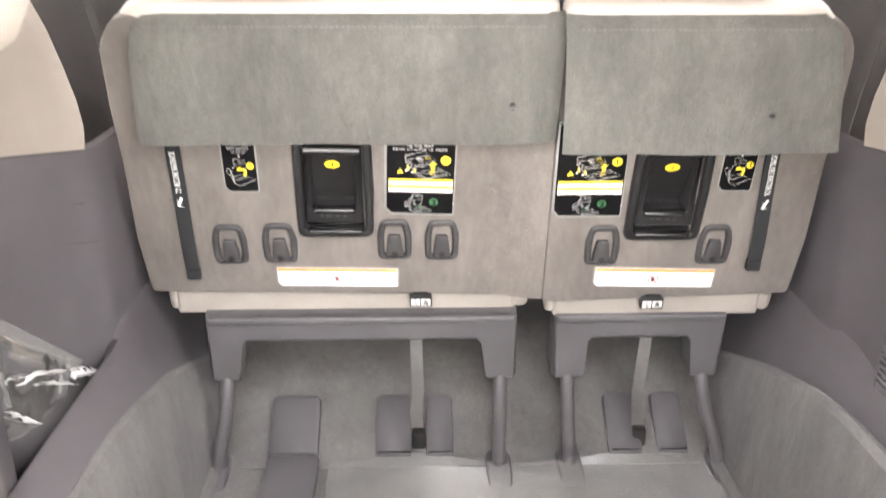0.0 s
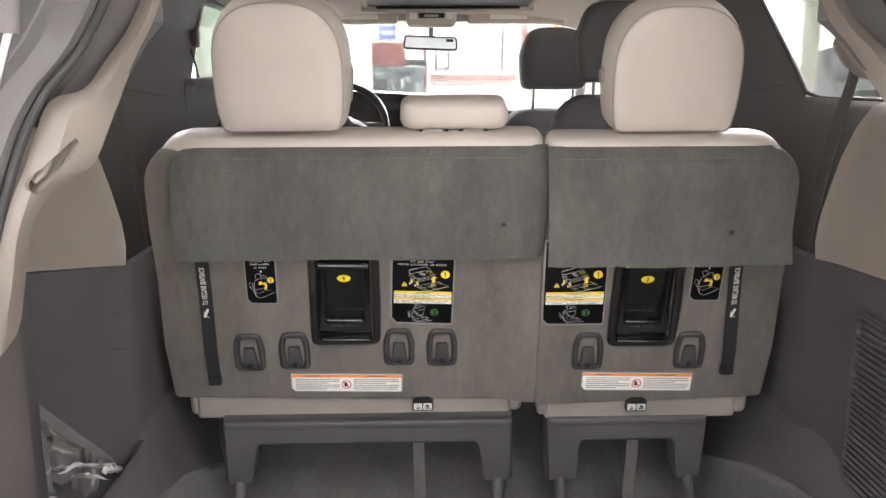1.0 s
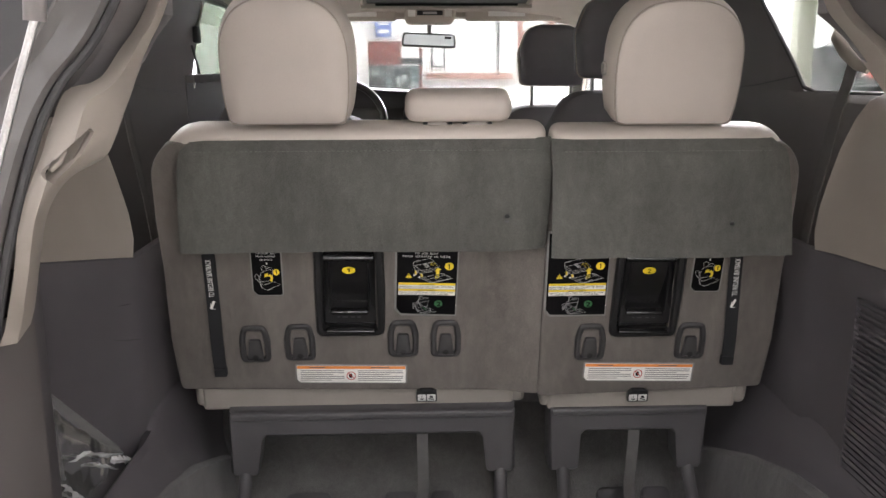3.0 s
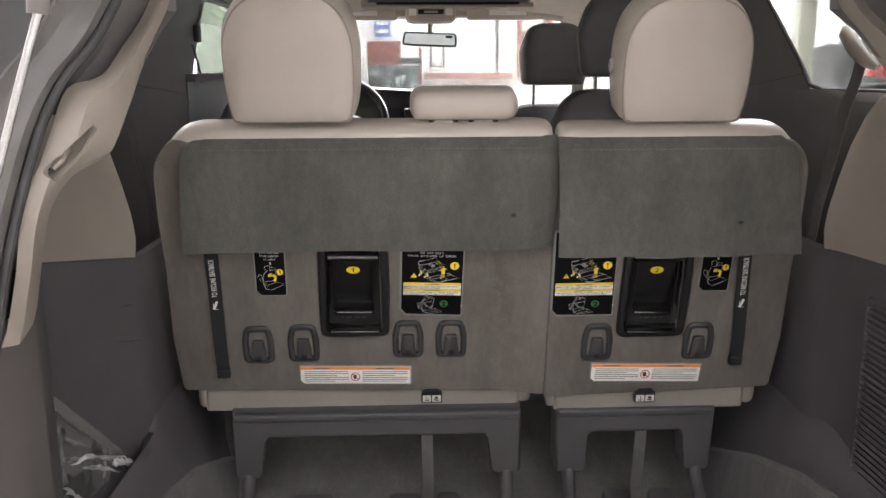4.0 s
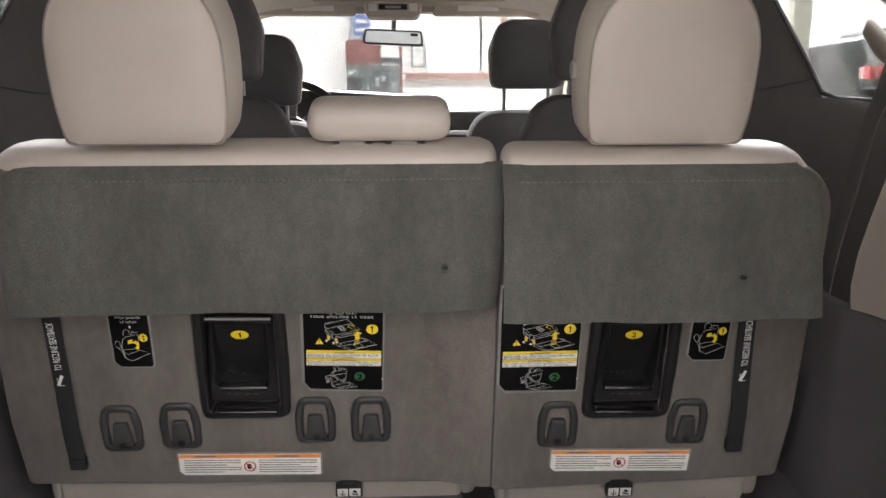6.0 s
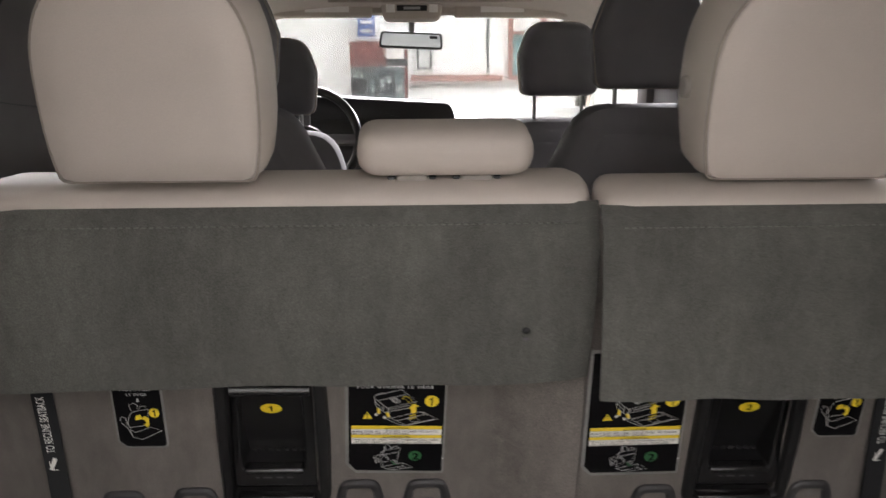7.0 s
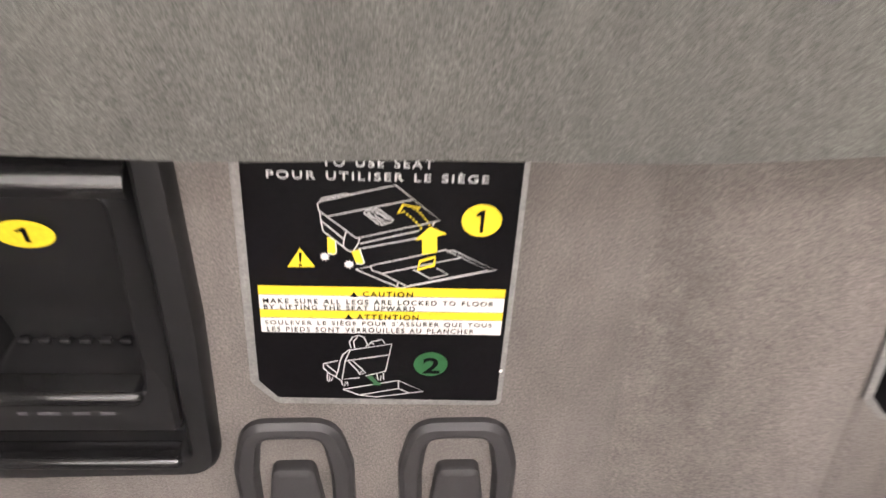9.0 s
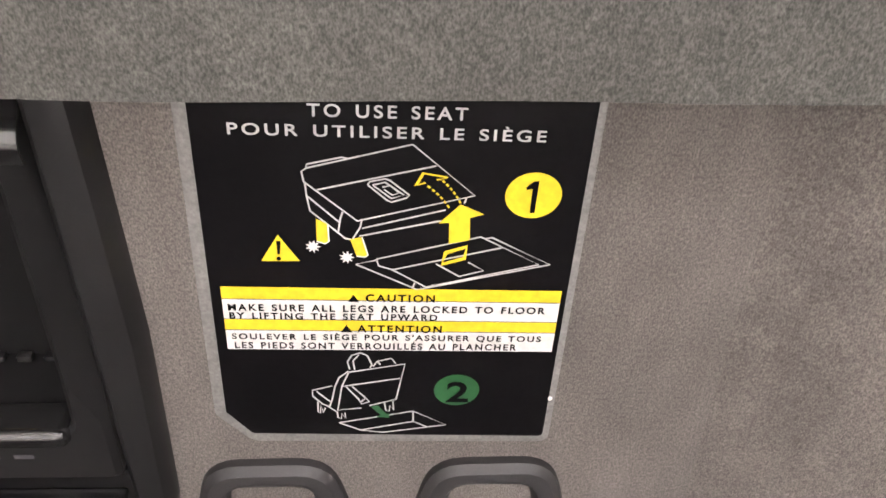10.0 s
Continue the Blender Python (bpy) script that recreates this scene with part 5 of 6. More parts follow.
def rear_seat(name, label, shift, x0, x1, sgn, hole_u, hole_v):
    """A third row seat seen from behind. x0 is its outer edge, x1 the edge at the split; sgn is -1 for the wide one."""
    t = thing(name, label, "car seat", TILT @ Matrix.Translation((0, -shift, 0)), group="third row seats")
    q = [(x1, 0.334), (x0 + sgn * -0.034, 0.335), (x0 + sgn * -0.004, 0.295), (x0, 0.20), (x0 - sgn * 0.001, 0.10), (x0 + sgn * 0.004, -0.04), (x0 - sgn * 0.002, -0.150), (x1, -0.165)]
    o = rounded([Vector(p) for p in q], [0.006, 0.04, 0.09, 0.2, 0.2, 0.2, 0.012, 0.012])
    t_board = part("back_board", slab(o, 0.0, 0.030, 0.006), CARPET, t, "grey carpeted seatback board")
    cut(t_board, boxes((hole_u - 0.049, hole_u + 0.049, -0.02, 0.06, hole_v + 0.015, hole_v + 0.184)))
    # leather body in front of the board
    c = rounded([Vector(p) for p in ((x1, 0.354), (x0 - sgn * 0.055, 0.354), (x0 - sgn * 0.012, 0.305), (x0 - sgn * 0.02, -0.10), (x0 - sgn * 0.05, -0.130), (x1 - sgn * -0.02, -0.130), (x1, -0.12))],
                [0.02, 0.05, 0.06, 0.02, 0.015, 0.015, 0.02])
    pad = part("seatback_cushion", pillow(c, [(0.002, 0.014), (0.006, 0.007), (0.016, 0.002), (0.035, 0.0), (0.055, 0.001), (0.08, 0.006), (0.11, 0.02), (0.14, 0.05)]), LEATHER, t, "beige leather seatback cushion")
    cut(pad, boxes((hole_u - 0.049, hole_u + 0.049, -0.02, 0.06, hole_v + 0.015, hole_v + 0.184)))
    lo, hi = min(x0, x1), max(x0, x1)
    la, lb, lz = (lo + 0.034, hi - 0.040, -0.207) if sgn < 0 else (lo + 0.022, hi - 0.042, -0.205)
    o2 = rounded([Vector(p) for p in ((la + 0.006, -0.125), (lb, -0.125), (lb + 0.002, lz), (la, lz))], [0.002, 0.002, 0.008, 0.008])
    part("lower_cover", slab(o2, 0.012, 0.05, 0.006), VINYL, t, "beige vinyl lower edge of the seatback", smooth=False)
    for k, (ex, half) in enumerate(((la - 0.002, 0.011), (lb + 0.010, 0.015))):
        nub = rounded([Vector(p) for p in ((ex - half, lz + 0.052), (ex + half, lz + 0.052), (ex + half, lz + 0.004), (ex - half, lz + 0.004))], 0.014)
        part("cover_fold", pillow(nub, [(0.016, 0.009), (0.018, 0.004), (0.024, 0.0), (0.05, 0.0)]), VINYL, t)
    seat_y = 0.10
    part("seat_cushion", boxes((lo + 0.03, hi - 0.01, seat_y, seat_y + 0.48, -0.24, -0.10, 0.05, 3)), LEATHER, t, "beige leather seat cushion")
    return t


# wide seat on the driver's side
wide = rear_seat("wide_rear_seat", "wide beige third row seat with grey carpet back, upright", 0.0, -0.549, 0.1195, -1, -0.226, -0.038)
carpet_flap(wide, -0.492, 0.1255, -0.503, 0.1190, 0.3375, 0.1510, 0.008, 0.038, 0.4, [(0.050, 0.2135)], -1, 0.010)
instruction_label(wide, -0.1412, 0.0062, 1.9)
small_label(wide, -0.3935, 0.051, 0.8)
warning_label(wide, -0.329, -0.137, 1.2)
handle_unit(wide, -0.226, -0.038, 1.2, "1")
for ax, az in ((-0.401, -0.058), (-0.319, -0.056), (-0.129, -0.0505), (-0.0505, -0.052)):
    anchor(wide, ax, az)
recline_strap(wide, (-0.465, 0.20), (-0.467, -0.102), 0.023)
headrest(wide, -0.310, 0.358, 0.575, 0.1085, -0.002, 0)
under_frame(wide, -0.463, 0.083, ((-0.463, -0.410, -0.008, -0.03), (0.028, 0.084, 0.004, 0.0)), 0.0)
ctr = part("centre_headrest", pillow(rounded([Vector(p) for p in ((-0.120, 0.356), (-0.120, 0.405), (0.060, 0.405), (0.060, 0.356))], 0.024, 6),
                                     [(0.020, 0.018), (0.022, 0.010), (0.028, 0.004), (0.038, 0.0), (0.075, 0.0), (0.09, 0.006), (0.096, 0.018)]), LEATHER, wide, "low beige leather centre headrest")
for px in (-0.0646, 0.0022):
    part("post_guide", boxes((px - 0.017, px + 0.017, 0.030, 0.066, 0.344, 0.359, 0.005)), VINYL, ctr)
    # black blocks put the shade at each guide's ends into colour
    for gx in (px - 0.021, px + 0.021):
        part("guide_shade", boxes((gx - 0.004, gx + 0.004, 0.032, 0.050, 0.350, 0.357, 0.002)), BLACK, ctr)
strap_tag(wide, -0.0862, -0.169, -0.001)

# the board's edge at the split curves out to meet the narrow seat
rows = []
for k in range(13):
    f = k / 12
    rows.append([(0.005 + 0.1165 * f, 0.0015 - 0.0215 * bow * f * f * (3 - 2 * f), v) for v, bow in ((-0.156, 1), (-0.1, 1), (0.0, 1), (0.1, 1), (0.135, 0.8), (0.175, 0.2), (0.22, 0.0), (0.31, 0))])
part("board_edge", sheet(rows, 0.003, (0, -1, 0)), CARPET, wide)

# narrow seat on the passenger side
narrow = rear_seat("narrow_rear_seat", "narrow beige third row seat with grey carpet back, upright", 0.02, 0.550, 0.1225, 1, 0.306, -0.036)
carpet_flap(narrow, 0.1215, 0.512, 0.122, 0.530, 0.3405, 0.1560, 0.008, 0.065, 2.1, [(0.421, 0.211)], 1, 0.004)
instruction_label(narrow, 0.1281, 0.0098, -0.3)
small_label(narrow, 0.3870, 0.0585, 0.6)
warning_label(narrow, 0.208, -0.129, 1.4)
handle_unit(narrow, 0.306, -0.036, 1.2, "2")
for ax, az in ((0.214, -0.052), (0.400, -0.052)):
    anchor(narrow, ax, az)
recline_strap(narrow, (0.456, 0.20), (0.471, -0.080), 0.023)
headrest(narrow, 0.328, 0.352, 0.567, 0.110, 0.026, -1)
under_frame(narrow, 0.150, 0.457, ((0.150, 0.208, 0.006, 0.012), (0.406, 0.457, 0.006, 0.05)), 0.02)
strap_tag(narrow, 0.3135, -0.163, -0.001)

for seat, us in ((wide, (-0.440, -0.202, -0.031)), (narrow, (0.220, 0.450))):
    for su in us:
        bm = bmesh.new()
        tube(bm, [(su, 0.006, 0.3435), (su, 0.016, 0.3495), (su, 0.035, 0.3522), (su, 0.055, 0.3515), (su, 0.08, 0.347)], 0.0012, 6)
        part("seam", bm, SEAM, seat)


# ---- cargo well details ----
def floor_pad(x, half):
    """A moulded pad on the rising front of the well."""
    o = rounded([Vector(p) for p in ((-half, -0.085), (-half, 0.042), (half, 0.042), (half, -0.085))], [0.004, 0.016, 0.016, 0.004])
    p = part("floor_pad", slab(o, -0.016, 0.006, 0.008), FRAMEGREY)
    p.matrix_world = Matrix.Translation((x, 0.155, 0.425)) @ pose(0, 0, 0, -52)
    p.name = "floor_pad"
    return tagged(p, "grey moulded plastic pad on the well floor", "floor pad", "floor pads")


for x, half in ((-0.336, 0.048), (-0.141, 0.035), (-0.052, 0.026), (0.312, 0.033), (0.405, 0.030)):
    floor_pad(x, half)
for x0, x2 in ((-0.095, -0.094), (0.322, 0.340)):
    rows = [[(x + dx, y, z) for dx in (-0.011, 0, 0.011)] for x, y, z in ((x0, 0.055, 0.705), (x0, 0.06, 0.62), (x0 + 0.002, 0.085, 0.52), (x2 - 0.004, 0.115, 0.45), (x2 + 0.004, 0.125, 0.39))]
    st = part("lift_strap", sheet(rows, 0.003, (0, -1, 0.6)), GREYWEB)
    tagged(st, "grey woven lift strap hanging under the seat", "strap", "lift straps")
    bk = part("strap_bracket", boxes((x2 - 0.012, x2 + 0.016, 0.10, 0.14, 0.371, 0.42, 0.006)), BLACK)
    tagged(bk, "black strap bracket in the well floor", "bracket", "strap brackets")

low = part("floor_pad", slab(rounded([Vector(p) for p in ((-0.049, -0.10), (-0.049, 0.02), (0.049, 0.02), (0.049, -0.10))], 0.01), -0.012, 0.004, 0.006), FRAMEGREY)
low.matrix_world = Matrix.Translation((-0.332, 0.055, 0.379)) @ pose(0, 0, 0, -80)
tagged(low, "grey moulded plastic pad on the well floor", "floor pad", "floor pads")
tagged(part("rear_sill", boxes((-0.62, 0.62, -0.80, -0.62, 0.30, 0.645, 0.012)), GREY), "grey plastic sill plate at the tailgate opening", "trim", kind="structure")


def film_bag(name, rows_of, seedn, amp, label, film_kind):
    """A crumpled sheet of clear plastic."""
    noise.seed_set(seedn)
    bm = bmesh.new()
    grid = []
    n = len(rows_of)
    for row in rows_of:
        grid.append([])
        for p in row:
            v = Vector(p)
            w = Vector((v.x, v.y * 0.6 + v.z * 0.8, v.z * 2.2 - v.y))
            fold = abs(noise.noise(w * 7)) + 0.4 * abs(noise.noise(w * 17)) + 0.18 * abs(noise.noise(w * 42))
            f = noise.noise_vector(v * 6) * amp + noise.noise_vector(v * 19) * amp * 0.2 + Vector((0.6, -0.5, 0.6)) * amp * (0.6 - 1.4 * fold)
            grid[-1].append(bm.verts.new(v + f))
    for a, b in zip(grid, grid[1:]):
        for i in range(len(a) - 1):
            bm.faces.new((a[i], a[i + 1], b[i + 1], b[i]))
    ob = part(name, bm, film_kind, None, label, angle=70)
    return tagged(ob, label, "plastic bag")


def between(a, b, c, d, nx, ny, swell):
    """A grid over the four corners a b (far), c d (near), raised in the middle."""
    a, b, c, d = (Vector(p) for p in (a, b, c, d))
    out = []
    for j in range(ny + 1):
        t = j / ny
        out.append([])
        for i in range(nx + 1):
            s = i / nx
            p = (a * (1 - s) + b * s) * (1 - t) + (c * (1 - s) + d * s) * t
            out[-1].append(p + Vector(swell) * (math.sin(math.pi * s) * math.sin(math.pi * t)) ** 0.6)
    return out


film_bag("plastic_sheet", between((-0.26, 0.02, 0.42), (0.43, 0.0, 0.43), (-0.30, -0.45, 0.42), (0.44, -0.45, 0.42), 60, 36, (0, 0, 0.03)), 3, 0.018, "crumpled clear plastic sheet lying in the cargo well", HAZEFILM)
bag = film_bag("plastic_bag", between((-0.628, -0.40, 0.925), (-0.598, -0.15, 0.715), (-0.61, -0.42, 0.66), (-0.580, -0.20, 0.64), 50, 36, (0.012, 0, 0)), 7, 0.006, "crumpled clear plastic bag in the side pocket", FILM)
# folds follow the bag's bright glints; white colour takes the place of gloss
for pts, wide_r in ((((-0.362, 0.802), (-0.334, 0.797), (-0.311, 0.791), (-0.252, 0.761), (-0.172, 0.724)), 0.0045), (((-0.295, 0.768), (-0.256, 0.745), (-0.204, 0.712)), 0.0045),
                    (((-0.215, 0.733), (-0.190, 0.722), (-0.160, 0.706), (-0.130, 0.694)), 0.013), (((-0.410, 0.880), (-0.403, 0.836), (-0.398, 0.792)), 0.0071), (((-0.400, 0.787), (-0.369, 0.759), (-0.330, 0.725)), 0.005)):
    path = curve_points([(-0.592, y, z) for y, z in pts], 4)
    rows = []
    for k, p in enumerate(path):
        w = wide_r * (0.55 + 0.45 * math.sin(1.9 * k + wide_r * 900)) * math.sin(math.pi * (k + 0.6) / (len(path) + 0.2)) ** 0.5
        rows.append([p + Vector((0.004 * math.sin(2.3 * k) - 0.004, 0, -w)), p + Vector((0.003, 0.002 * math.cos(3 * k), 0)), p + Vector((-0.004 * math.cos(1.7 * k) - 0.003, 0, w))])
    part("fold", sheet(rows, 0.0006, (0, -1.2, 1.2)), HAZEFILM if wide_r == 0.0071 else GLINTFILM, bag, "crumpled fold of film, whitened where it would glint")
rows = [[(-0.606 + 0.008 * f, -0.412 + 0.252 * f, 0.940 - 0.212 * f), (-0.602 + 0.008 * f, -0.414 + 0.250 * f, 0.930 - 0.212 * f), (-0.602 + 0.010 * f, -0.418 + 0.250 * f, 0.919 - 0.210 * f)] for f in (0, 0.2, 0.4, 0.6, 0.8, 1.0)]
tagged(part("bag_hem", sheet(rows, 0.0006, (0, -1, 0.9)), HAZEFILM), "flat folded hem of a clear plastic bag", "plastic bag")


# ---- belts, vents and trim details ----
def seat_belt(s):
    t = thing("seat_belt", "grey seat belt hanging from a beige shoulder anchor", "seat belt", group="third row belts")
    ahead = 0.0 if s > 0 else 0.23
    rows = [[(s * x, y - 0.022 + ahead, z), (s * (x - 0.003), y + ahead, z), (s * x, y + 0.022 + ahead, z)] for x, y, z in ((0.733, 0.135, 1.362), (0.735, 0.16, 1.31), (0.735, 0.19, 1.262), (0.735, 0.215, 1.19), (0.72, 0.24, 1.05), (0.70, 0.25, 0.85), (0.69, 0.25, 0.6))]
    part("webbing", sheet(rows, 0.002, (0, 0.1, 1.1)), GREYWEB, t)
    bm = bmesh.new()
    tube(bm, [(s * 0.740, 0.228, 1.414), (s * 0.731, 0.205, 1.400), (s * 0.727, 0.155, 1.372), (s * 0.730, 0.115, 1.348), (s * 0.740, 0.095, 1.336)], [0.006, 0.013, 0.0155, 0.012, 0.006], 14)
    part("shoulder_anchor", bm, BEIGE, t, "beige plastic shoulder anchor")
    return t


seat_belt(1)
seat_belt(-1)
belt = thing("pillar_belt", "dark belt guide with chrome loop on the centre pillar", "seat belt")
part("guide", boxes((-0.776, -0.758, 1.205, 1.245, 1.418, 1.470, 0.006)), BLACK, belt)
bm = bmesh.new()
tube(bm, curve_points([(-0.770, 1.235, 1.468), (-0.766, 1.262, 1.492), (-0.766, 1.30, 1.535), (-0.770, 1.29, 1.56)], 4), 0.0045, 8)
part("chrome_loop", bm, CHROME, belt)
part("webbing", sheet([[(-0.768, y - 0.006, z), (-0.766, y + 0.006, z)] for y, z in ((1.16, 1.411), (1.215, 1.35), (1.258, 1.298))], 0.002, (0, 0.5, 1.3)), WEB, belt)
# chrome rod placed as the highlight on the door edge
bm = bmesh.new()
tube(bm, [(-0.772, 1.186, 1.332), (-0.772, 1.176, 1.285)], 0.0022, 8)
part("edge_glint", bm, CHROME, belt)

vent = thing("air_grille", "dark slatted air grille in the cargo side trim", "air grille", Matrix.Translation((0.590, -0.33, 0.82)) @ pose(0, 0, 0, 0, 0, 0))
part("grille_frame", boxes((-0.004, 0.01, -0.115, -0.108, -0.17, 0.17, 0.002), (-0.004, 0.01, 0.100, 0.107, -0.17, 0.17, 0.002), (-0.004, 0.01, -0.108, 0.1, 0.163, 0.17, 0.002), (-0.004, 0.01, -0.108, 0.1, -0.17, -0.163, 0.002)), DARK, vent)
slat_mesh = to_mesh(boxes((-0.004, 0.006, -0.108, 0.100, -0.0022, 0.0022)), "slat", False)
slat_mesh.materials.append(DARK)
for k in range(32):
    sl = new("slat", slat_mesh)
    sl.parent = vent
    sl.matrix_local = pose(0, 0, -0.158 + 0.0102 * k, 0, 25, 0)

for s in (-1, 1):
    bm = bmesh.new()
    tube(bm, [(s * 0.7855, 0.50, 1.322), (s * 0.783, 0.72, 1.297), (s * 0.783, 1.12, 1.268)], 0.0014, 6)
    tagged(part("trim_joint", bm, BLACK), "thin dark joint between pillar trim panels", "trim", kind="structure")
for a, b in (((-0.5957, -0.1254, 0.9633), (-0.5776, -0.0798, 0.9581)), ((-0.6002, -0.1372, 0.9087), (-0.5779, -0.0836, 0.8929))):
    mid = ((a[0] + b[0]) / 2 - 0.0005, (a[1] + b[1]) / 2, (a[2] + b[2]) / 2 - 0.001)
    bm = bmesh.new()
    tube(bm, [a, mid, b], [0.0004, 0.0010, 0.0005], 6)
    tagged(part("trim_crease", bm, BLACK), "short dark crease in the plastic side trim", "trim", kind="structure")
hk = thing("luggage_hook", "recessed luggage hook in the beige pillar trim", "hook", HOOK_PLACE)
loops = [[(p.x, y, p.y) for p in inset_loop(HOOK_SLOT, d)] for y, d in ((-0.006, 0.0), (0.004, 0.0012), (0.010, 0.003), (0.012, 0.006))]
part("hook_recess", loft(bmesh.new(), loops, close_ends=False), BEIGE, hk)
bm = bmesh.new()
flat(bm, inset_loop(HOOK_SLOT, 0.005), 0.012)
part("recess_floor", face_front(bm), BEIGE, hk)
# black plate stands for the dark inside the hook's hole
part("hook_hole_dark", slab(rounded([Vector(p) for p in ((-0.005, -0.030), (-0.005, -0.008), (0.005, -0.008), (0.005, -0.030))], 0.004), 0.0095, 0.0115, 0.0005), BLACK, hk)
bm = bmesh.new()
tube(bm, [(0, 0.010, 0.014), (0, 0.001, 0.004), (0, -0.002, -0.010), (0, 0.001, -0.022)], [0.006, 0.0055, 0.0045, 0.003], 8)
part("hook_arm", bm, BEIGE, hk)

strut = thing("gas_strut", "grey gas strut of the open tailgate", "strut")
bm = bmesh.new()
tube(bm, [(-0.391, -0.82, 1.383), (-0.380, -0.823, 1.50)], 0.0085, 12)
part("cylinder", bm, PALEGREY, strut)
bm = bmesh.new()
tube(bm, [(-0.555, -0.80, 0.95), (-0.411, -0.82, 1.331), (-0.391, -0.82, 1.385)], 0.0032, 10)
part("rod", bm, STEEL, strut)
gate = thing("tailgate", "raised tailgate of the van overhead", "tailgate")
part("tailgate_shell", boxes((-0.60, 0.60, -1.15, -0.06, 0.0, 0.10, 0.03, 3)), PAINT, gate)
part("tailgate_lining", boxes((-0.55, 0.55, -1.10, -0.2, -0.025, -0.004, 0.01)), GREY, gate)
gate.matrix_world = Matrix.Translation((0, 0, 1.70)) @ pose(0, 0, 0, -14)

# ---- showroom things seen through the windows ----
CARGLASS = mat("printed_panel", (0.26, 0.29, 0.28), 0.1, spots=0.3, scale=3, bump=0, coat=0.5)
DARKGLASS = mat("car_window", (0.006, 0.008, 0.008), 0.45, spots=0.4, scale=4, bump=0)
DARKGLASS.node_tree.nodes["Principled BSDF"].inputs["Specular IOR Level"].default_value = 0.2
FAR = Matrix.Translation((0.035, 0, -0.058))
kiosk = thing("display_kiosk", "dark glass display kiosk with a red brown board above", "kiosk", FAR)
part("board", boxes((-0.69, -0.27, 9.3, 9.42, 1.41, 1.70, 0.01)), REDWOOD, kiosk, "red brown board")
part("cabinet", boxes((-0.68, -0.06, 9.25, 9.5, 0.058, 1.41, 0.01)), KIOSKGLASS, kiosk)
part("screen", boxes((-0.68, -0.50, 9.235, 9.249, 1.09, 1.265, 0.003)), BLACK, kiosk)
part("panel", boxes((-0.36, -0.20, 9.235, 9.249, 1.12, 1.36, 0.003)), SCREENGREY, kiosk)
part("post", boxes((-0.06, -0.02, 9.28, 9.34, 0.058, 1.62, 0.005)), REDWOOD, kiosk)
for kx in (-0.48, -0.40, -0.19):
    part("upright", boxes((kx, kx + 0.015, 9.225, 9.249, 1.0, 1.40, 0.003)), BLACK, kiosk)
for kx, kz, kw, kh in ((-0.66, 1.29, 0.12, 0.06), (-0.34, 1.15, 0.05, 0.12), (-0.27, 1.22, 0.05, 0.08), (-0.16, 1.10, 0.07, 0.10), (-0.44, 1.12, 0.03, 0.05)):
    part("paper", boxes((kx, kx + kw, 9.228, 9.234, kz, kz + kh)), CARGLASS, kiosk)
part("top_shelf", boxes((-0.27, -0.02, 9.26, 9.40, 1.42, 1.50, 0.004)), BLACK, kiosk)
part("top_paper", boxes((-0.22, -0.08, 9.252, 9.258, 1.50, 1.60)), LWHITE, kiosk)
po = thing("wall_poster", "blue and white poster hung on the showroom wall", "poster", FAR)
part("sheet", boxes((-0.60, -0.40, 9.44, 9.46, 1.75, 2.15)), BLUE, po)
for k in range(3):
    part("print_bar", boxes((-0.57, -0.43, 9.434, 9.438, 1.80 + 0.1 * k, 1.84 + 0.1 * k)), LWHITE, po)
slab_box("wall_rail", 0.055, 1.155, 9.50, 9.6, 1.177, 1.252, BROWN, "brown wooden rail along the white wall", "rail", kind="structure")
pic = thing("picture_frame", "small dark framed notice on the white wall", "picture", FAR)
part("frame", boxes((0.09, 0.11, 9.56, 9.6, 1.38, 1.72), (0.25, 0.27, 9.56, 9.6, 1.38, 1.72), (0.11, 0.25, 9.56, 9.6, 1.38, 1.40), (0.11, 0.25, 9.56, 9.6, 1.70, 1.72)), SCREENGREY, pic)
slab_box("wall_joint", 0.97, 0.99, 9.57, 9.6, 1.29, 1.95, SCREENGREY, "thin dark joint in the white wall", "trim")
wf = thing("wall_window", "tall window with a red frame in the showroom wall", "window", FAR)
part("frame", boxes((1.19, 1.24, 9.52, 9.6, 1.25, 2.2), (1.58, 1.64, 9.52, 9.6, 1.25, 2.2), (1.24, 1.58, 9.52, 9.6, 1.25, 1.30), (1.24, 1.58, 9.52, 9.6, 1.78, 1.82)), BROWN, wf)
part("pane", boxes((1.24, 1.58, 9.57, 9.598, 1.30, 1.78)), mat("teal_glass", (0.22, 0.36, 0.36), 0.1, spots=0.4, scale=5, bump=0), wf)
slab_box("column", 2.688, 2.812, 4.8, 4.92, 0, 4, mat("column_paint", (0.62, 0.66, 0.52), 0.6, spots=0.04, scale=3), "pale green square showroom column", "column")


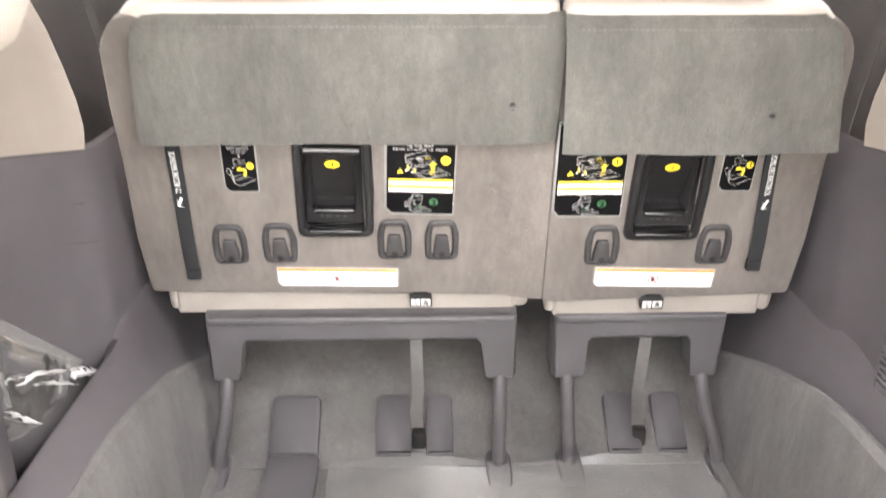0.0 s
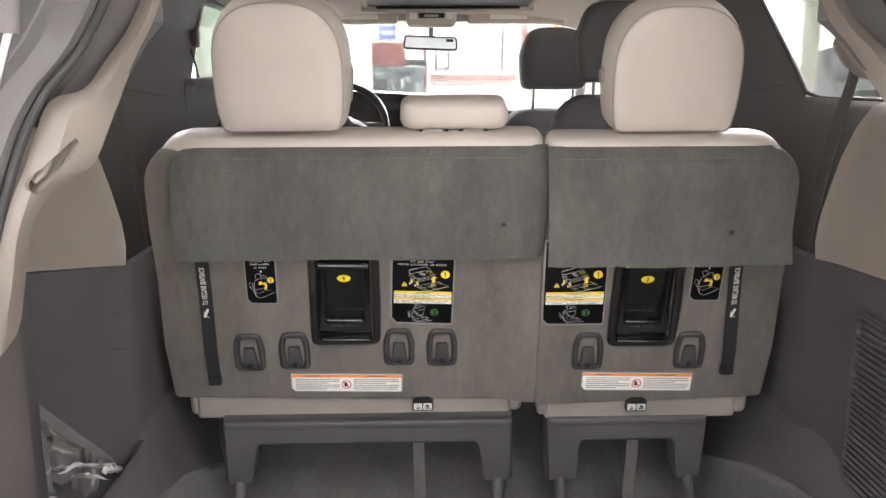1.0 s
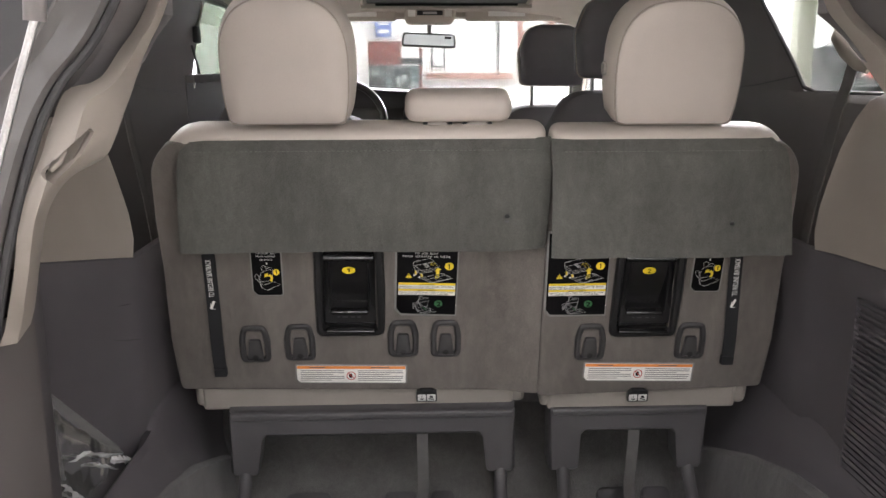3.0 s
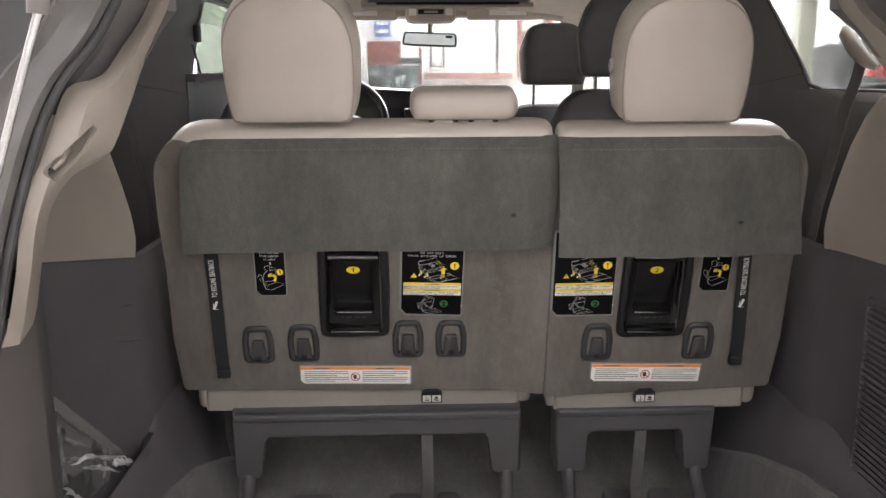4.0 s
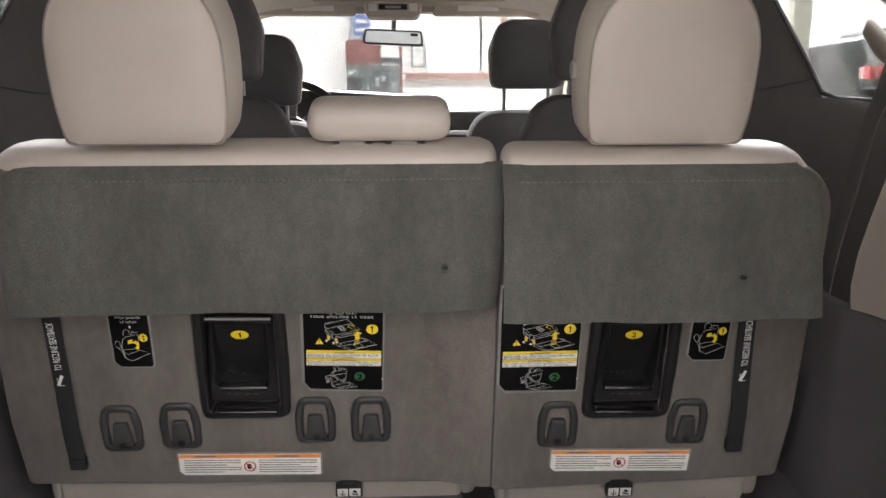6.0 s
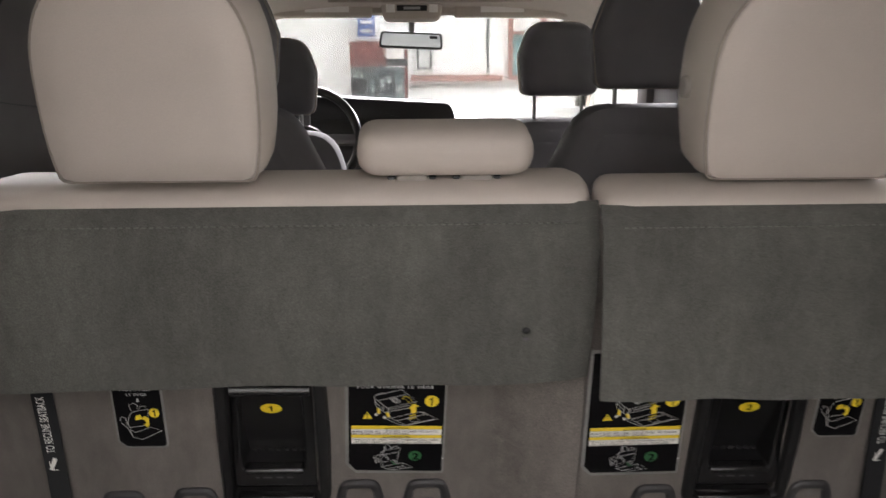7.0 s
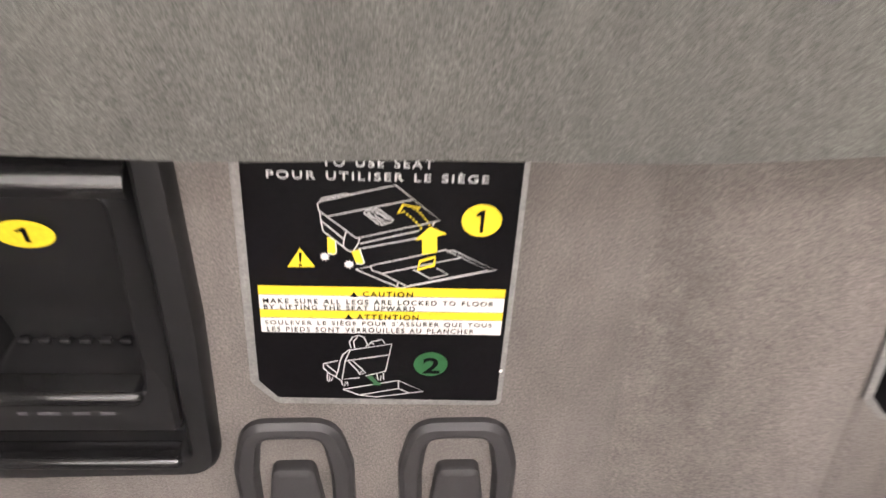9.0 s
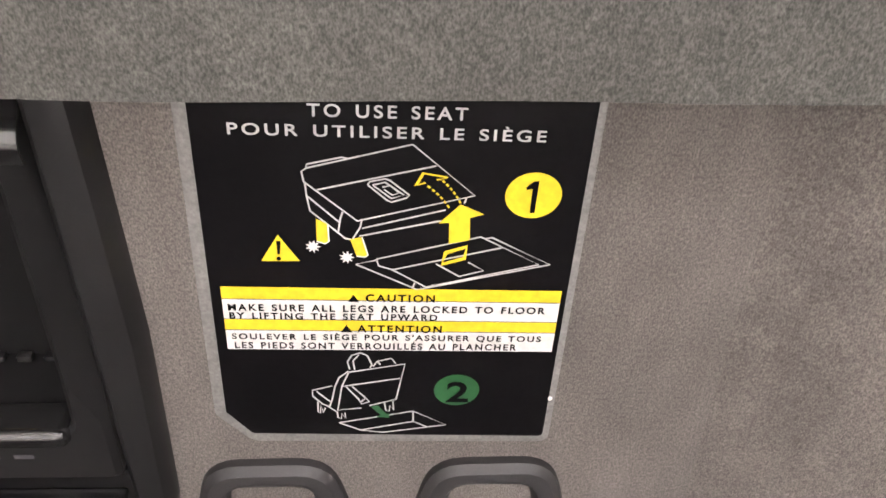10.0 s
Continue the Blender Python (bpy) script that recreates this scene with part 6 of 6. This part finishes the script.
def parked_car(name, x, y, turn, paint, label):
    """A parked car, its length along its own x."""
    c = thing(name, label, "car", Matrix.Translation((x, y, 0)) @ pose(0, 0, 0, 0, 0, turn) @ Matrix.Diagonal((1, 1, 0.985, 1)), group="showroom cars")
    side = rounded([Vector(p) for p in ((-2.2, 0.35), (-2.25, 0.9), (-2.1, 1.02), (-1.25, 1.12), (-0.6, 1.55), (1.75, 1.57), (2.15, 1.22), (2.22, 0.9), (2.2, 0.35))], [0.1, 0.15, 0.1, 0.2, 0.25, 0.2, 0.1, 0.1, 0.1])
    part("body", pillow(side, [(-0.9, 0.06), (-0.88, 0.02), (-0.82, 0.0), (0.82, 0.0), (0.88, 0.02), (0.9, 0.06)]), paint, c)
    for yy in (-0.905, 0.885):
        for pts in (((-0.95, 1.20), (-0.55, 1.48), (0.25, 1.50), (0.25, 1.20)), ((0.33, 1.20), (0.33, 1.50), (1.3, 1.49), (1.5, 1.24))):
            part("side_window", slab(rounded([Vector(p) for p in pts], 0.05), yy, yy + 0.02, 0.004), DARKGLASS, c)
    for wx in (-1.4, 1.4):
        for yy in (-0.9, 0.9):
            bm = bmesh.new()
            tube(bm, [(wx, yy - 0.1, 0.33), (wx, yy + 0.1, 0.33)], 0.33, 24)
            wh = part("tyre", bm, RUBBER, c)
            bm = bmesh.new()
            tube(bm, [(wx, yy - 0.11, 0.33), (wx, yy + 0.11, 0.33)], 0.21, 20)
            part("rim", bm, STEEL, wh)
    for yy in (-0.7, 0.7):
        part("tail_lamp", boxes((2.05, 2.20, yy - 0.14, yy + 0.14, 1.24, 1.36, 0.02)), TAIL, c)
        part("side_lamp", boxes((1.85, 2.17, (0.86 if yy > 0 else -0.92), (0.92 if yy > 0 else -0.86), 1.26, 1.36, 0.02)), TAIL, c)
    # roof colour is paler than the body to stand for reflected light
    part("roof", pillow(rounded([Vector(p) for p in ((-0.62, 1.515), (-0.45, 1.60), (1.6, 1.60), (1.85, 1.50))], 0.05), [(-0.78, 0.04), (-0.74, 0.0), (0.74, 0.0), (0.78, 0.04)]), LLINE, c, "roof painted pale for the light it reflects")
    for yy in (-0.6, 0.6):
        bm = bmesh.new()
        tube(bm, [(-0.4, yy, 1.55), (-0.3, yy, 1.645), (1.4, yy, 1.65), (1.5, yy, 1.57)], 0.018, 8)
        part("roof_rail", bm, STEEL, c)
    return c


parked_car("parked_car", 4.84, 6.9, -105, CARGREY, "grey parked estate car inside the showroom")
sg = thing("floor_sign", "dark free standing sign with white lettering bars", "sign")
part("board", boxes((-4.9, -3.92, 8.0, 8.05, 1.46, 2.1, 0.005)), SCREENGREY, sg)
part("lower_board", boxes((-4.9, -3.96, 8.0, 8.05, 1.29, 1.39, 0.005)), SCREENGREY, sg)
for px in (-4.8, -4.05):
    part("post", boxes((px, px + 0.04, 8.01, 8.04, 0.0, 1.46)), STEEL, sg)
part("print_bar", boxes((-4.7, -3.97, 7.994, 7.999, 1.53, 1.585)), LWHITE, sg)
part("print_bar", boxes((-4.7, -4.05, 7.994, 7.999, 1.485, 1.51)), LWHITE, sg)
part("print_panel", boxes((-4.12, -3.96, 7.994, 7.999, 1.68, 1.86)), CARGLASS, sg)

# added glow in front of the unglazed north wall, which is too dim
glow_mat = bpy.data.materials.new("glow_panel")
glow_mat.use_nodes = True
glow_mat.node_tree.nodes["Principled BSDF"].inputs["Emission Color"].default_value = (1, 0.99, 0.97, 1)
glow_mat.node_tree.nodes["Principled BSDF"].inputs["Emission Strength"].default_value = 2.6
slab_box("backdrop", 2.3, 6.9, 9.54, 9.58, 0.6, 3.6, glow_mat, "glowing white panel on the showroom wall, standing in for light from outside", "backdrop")
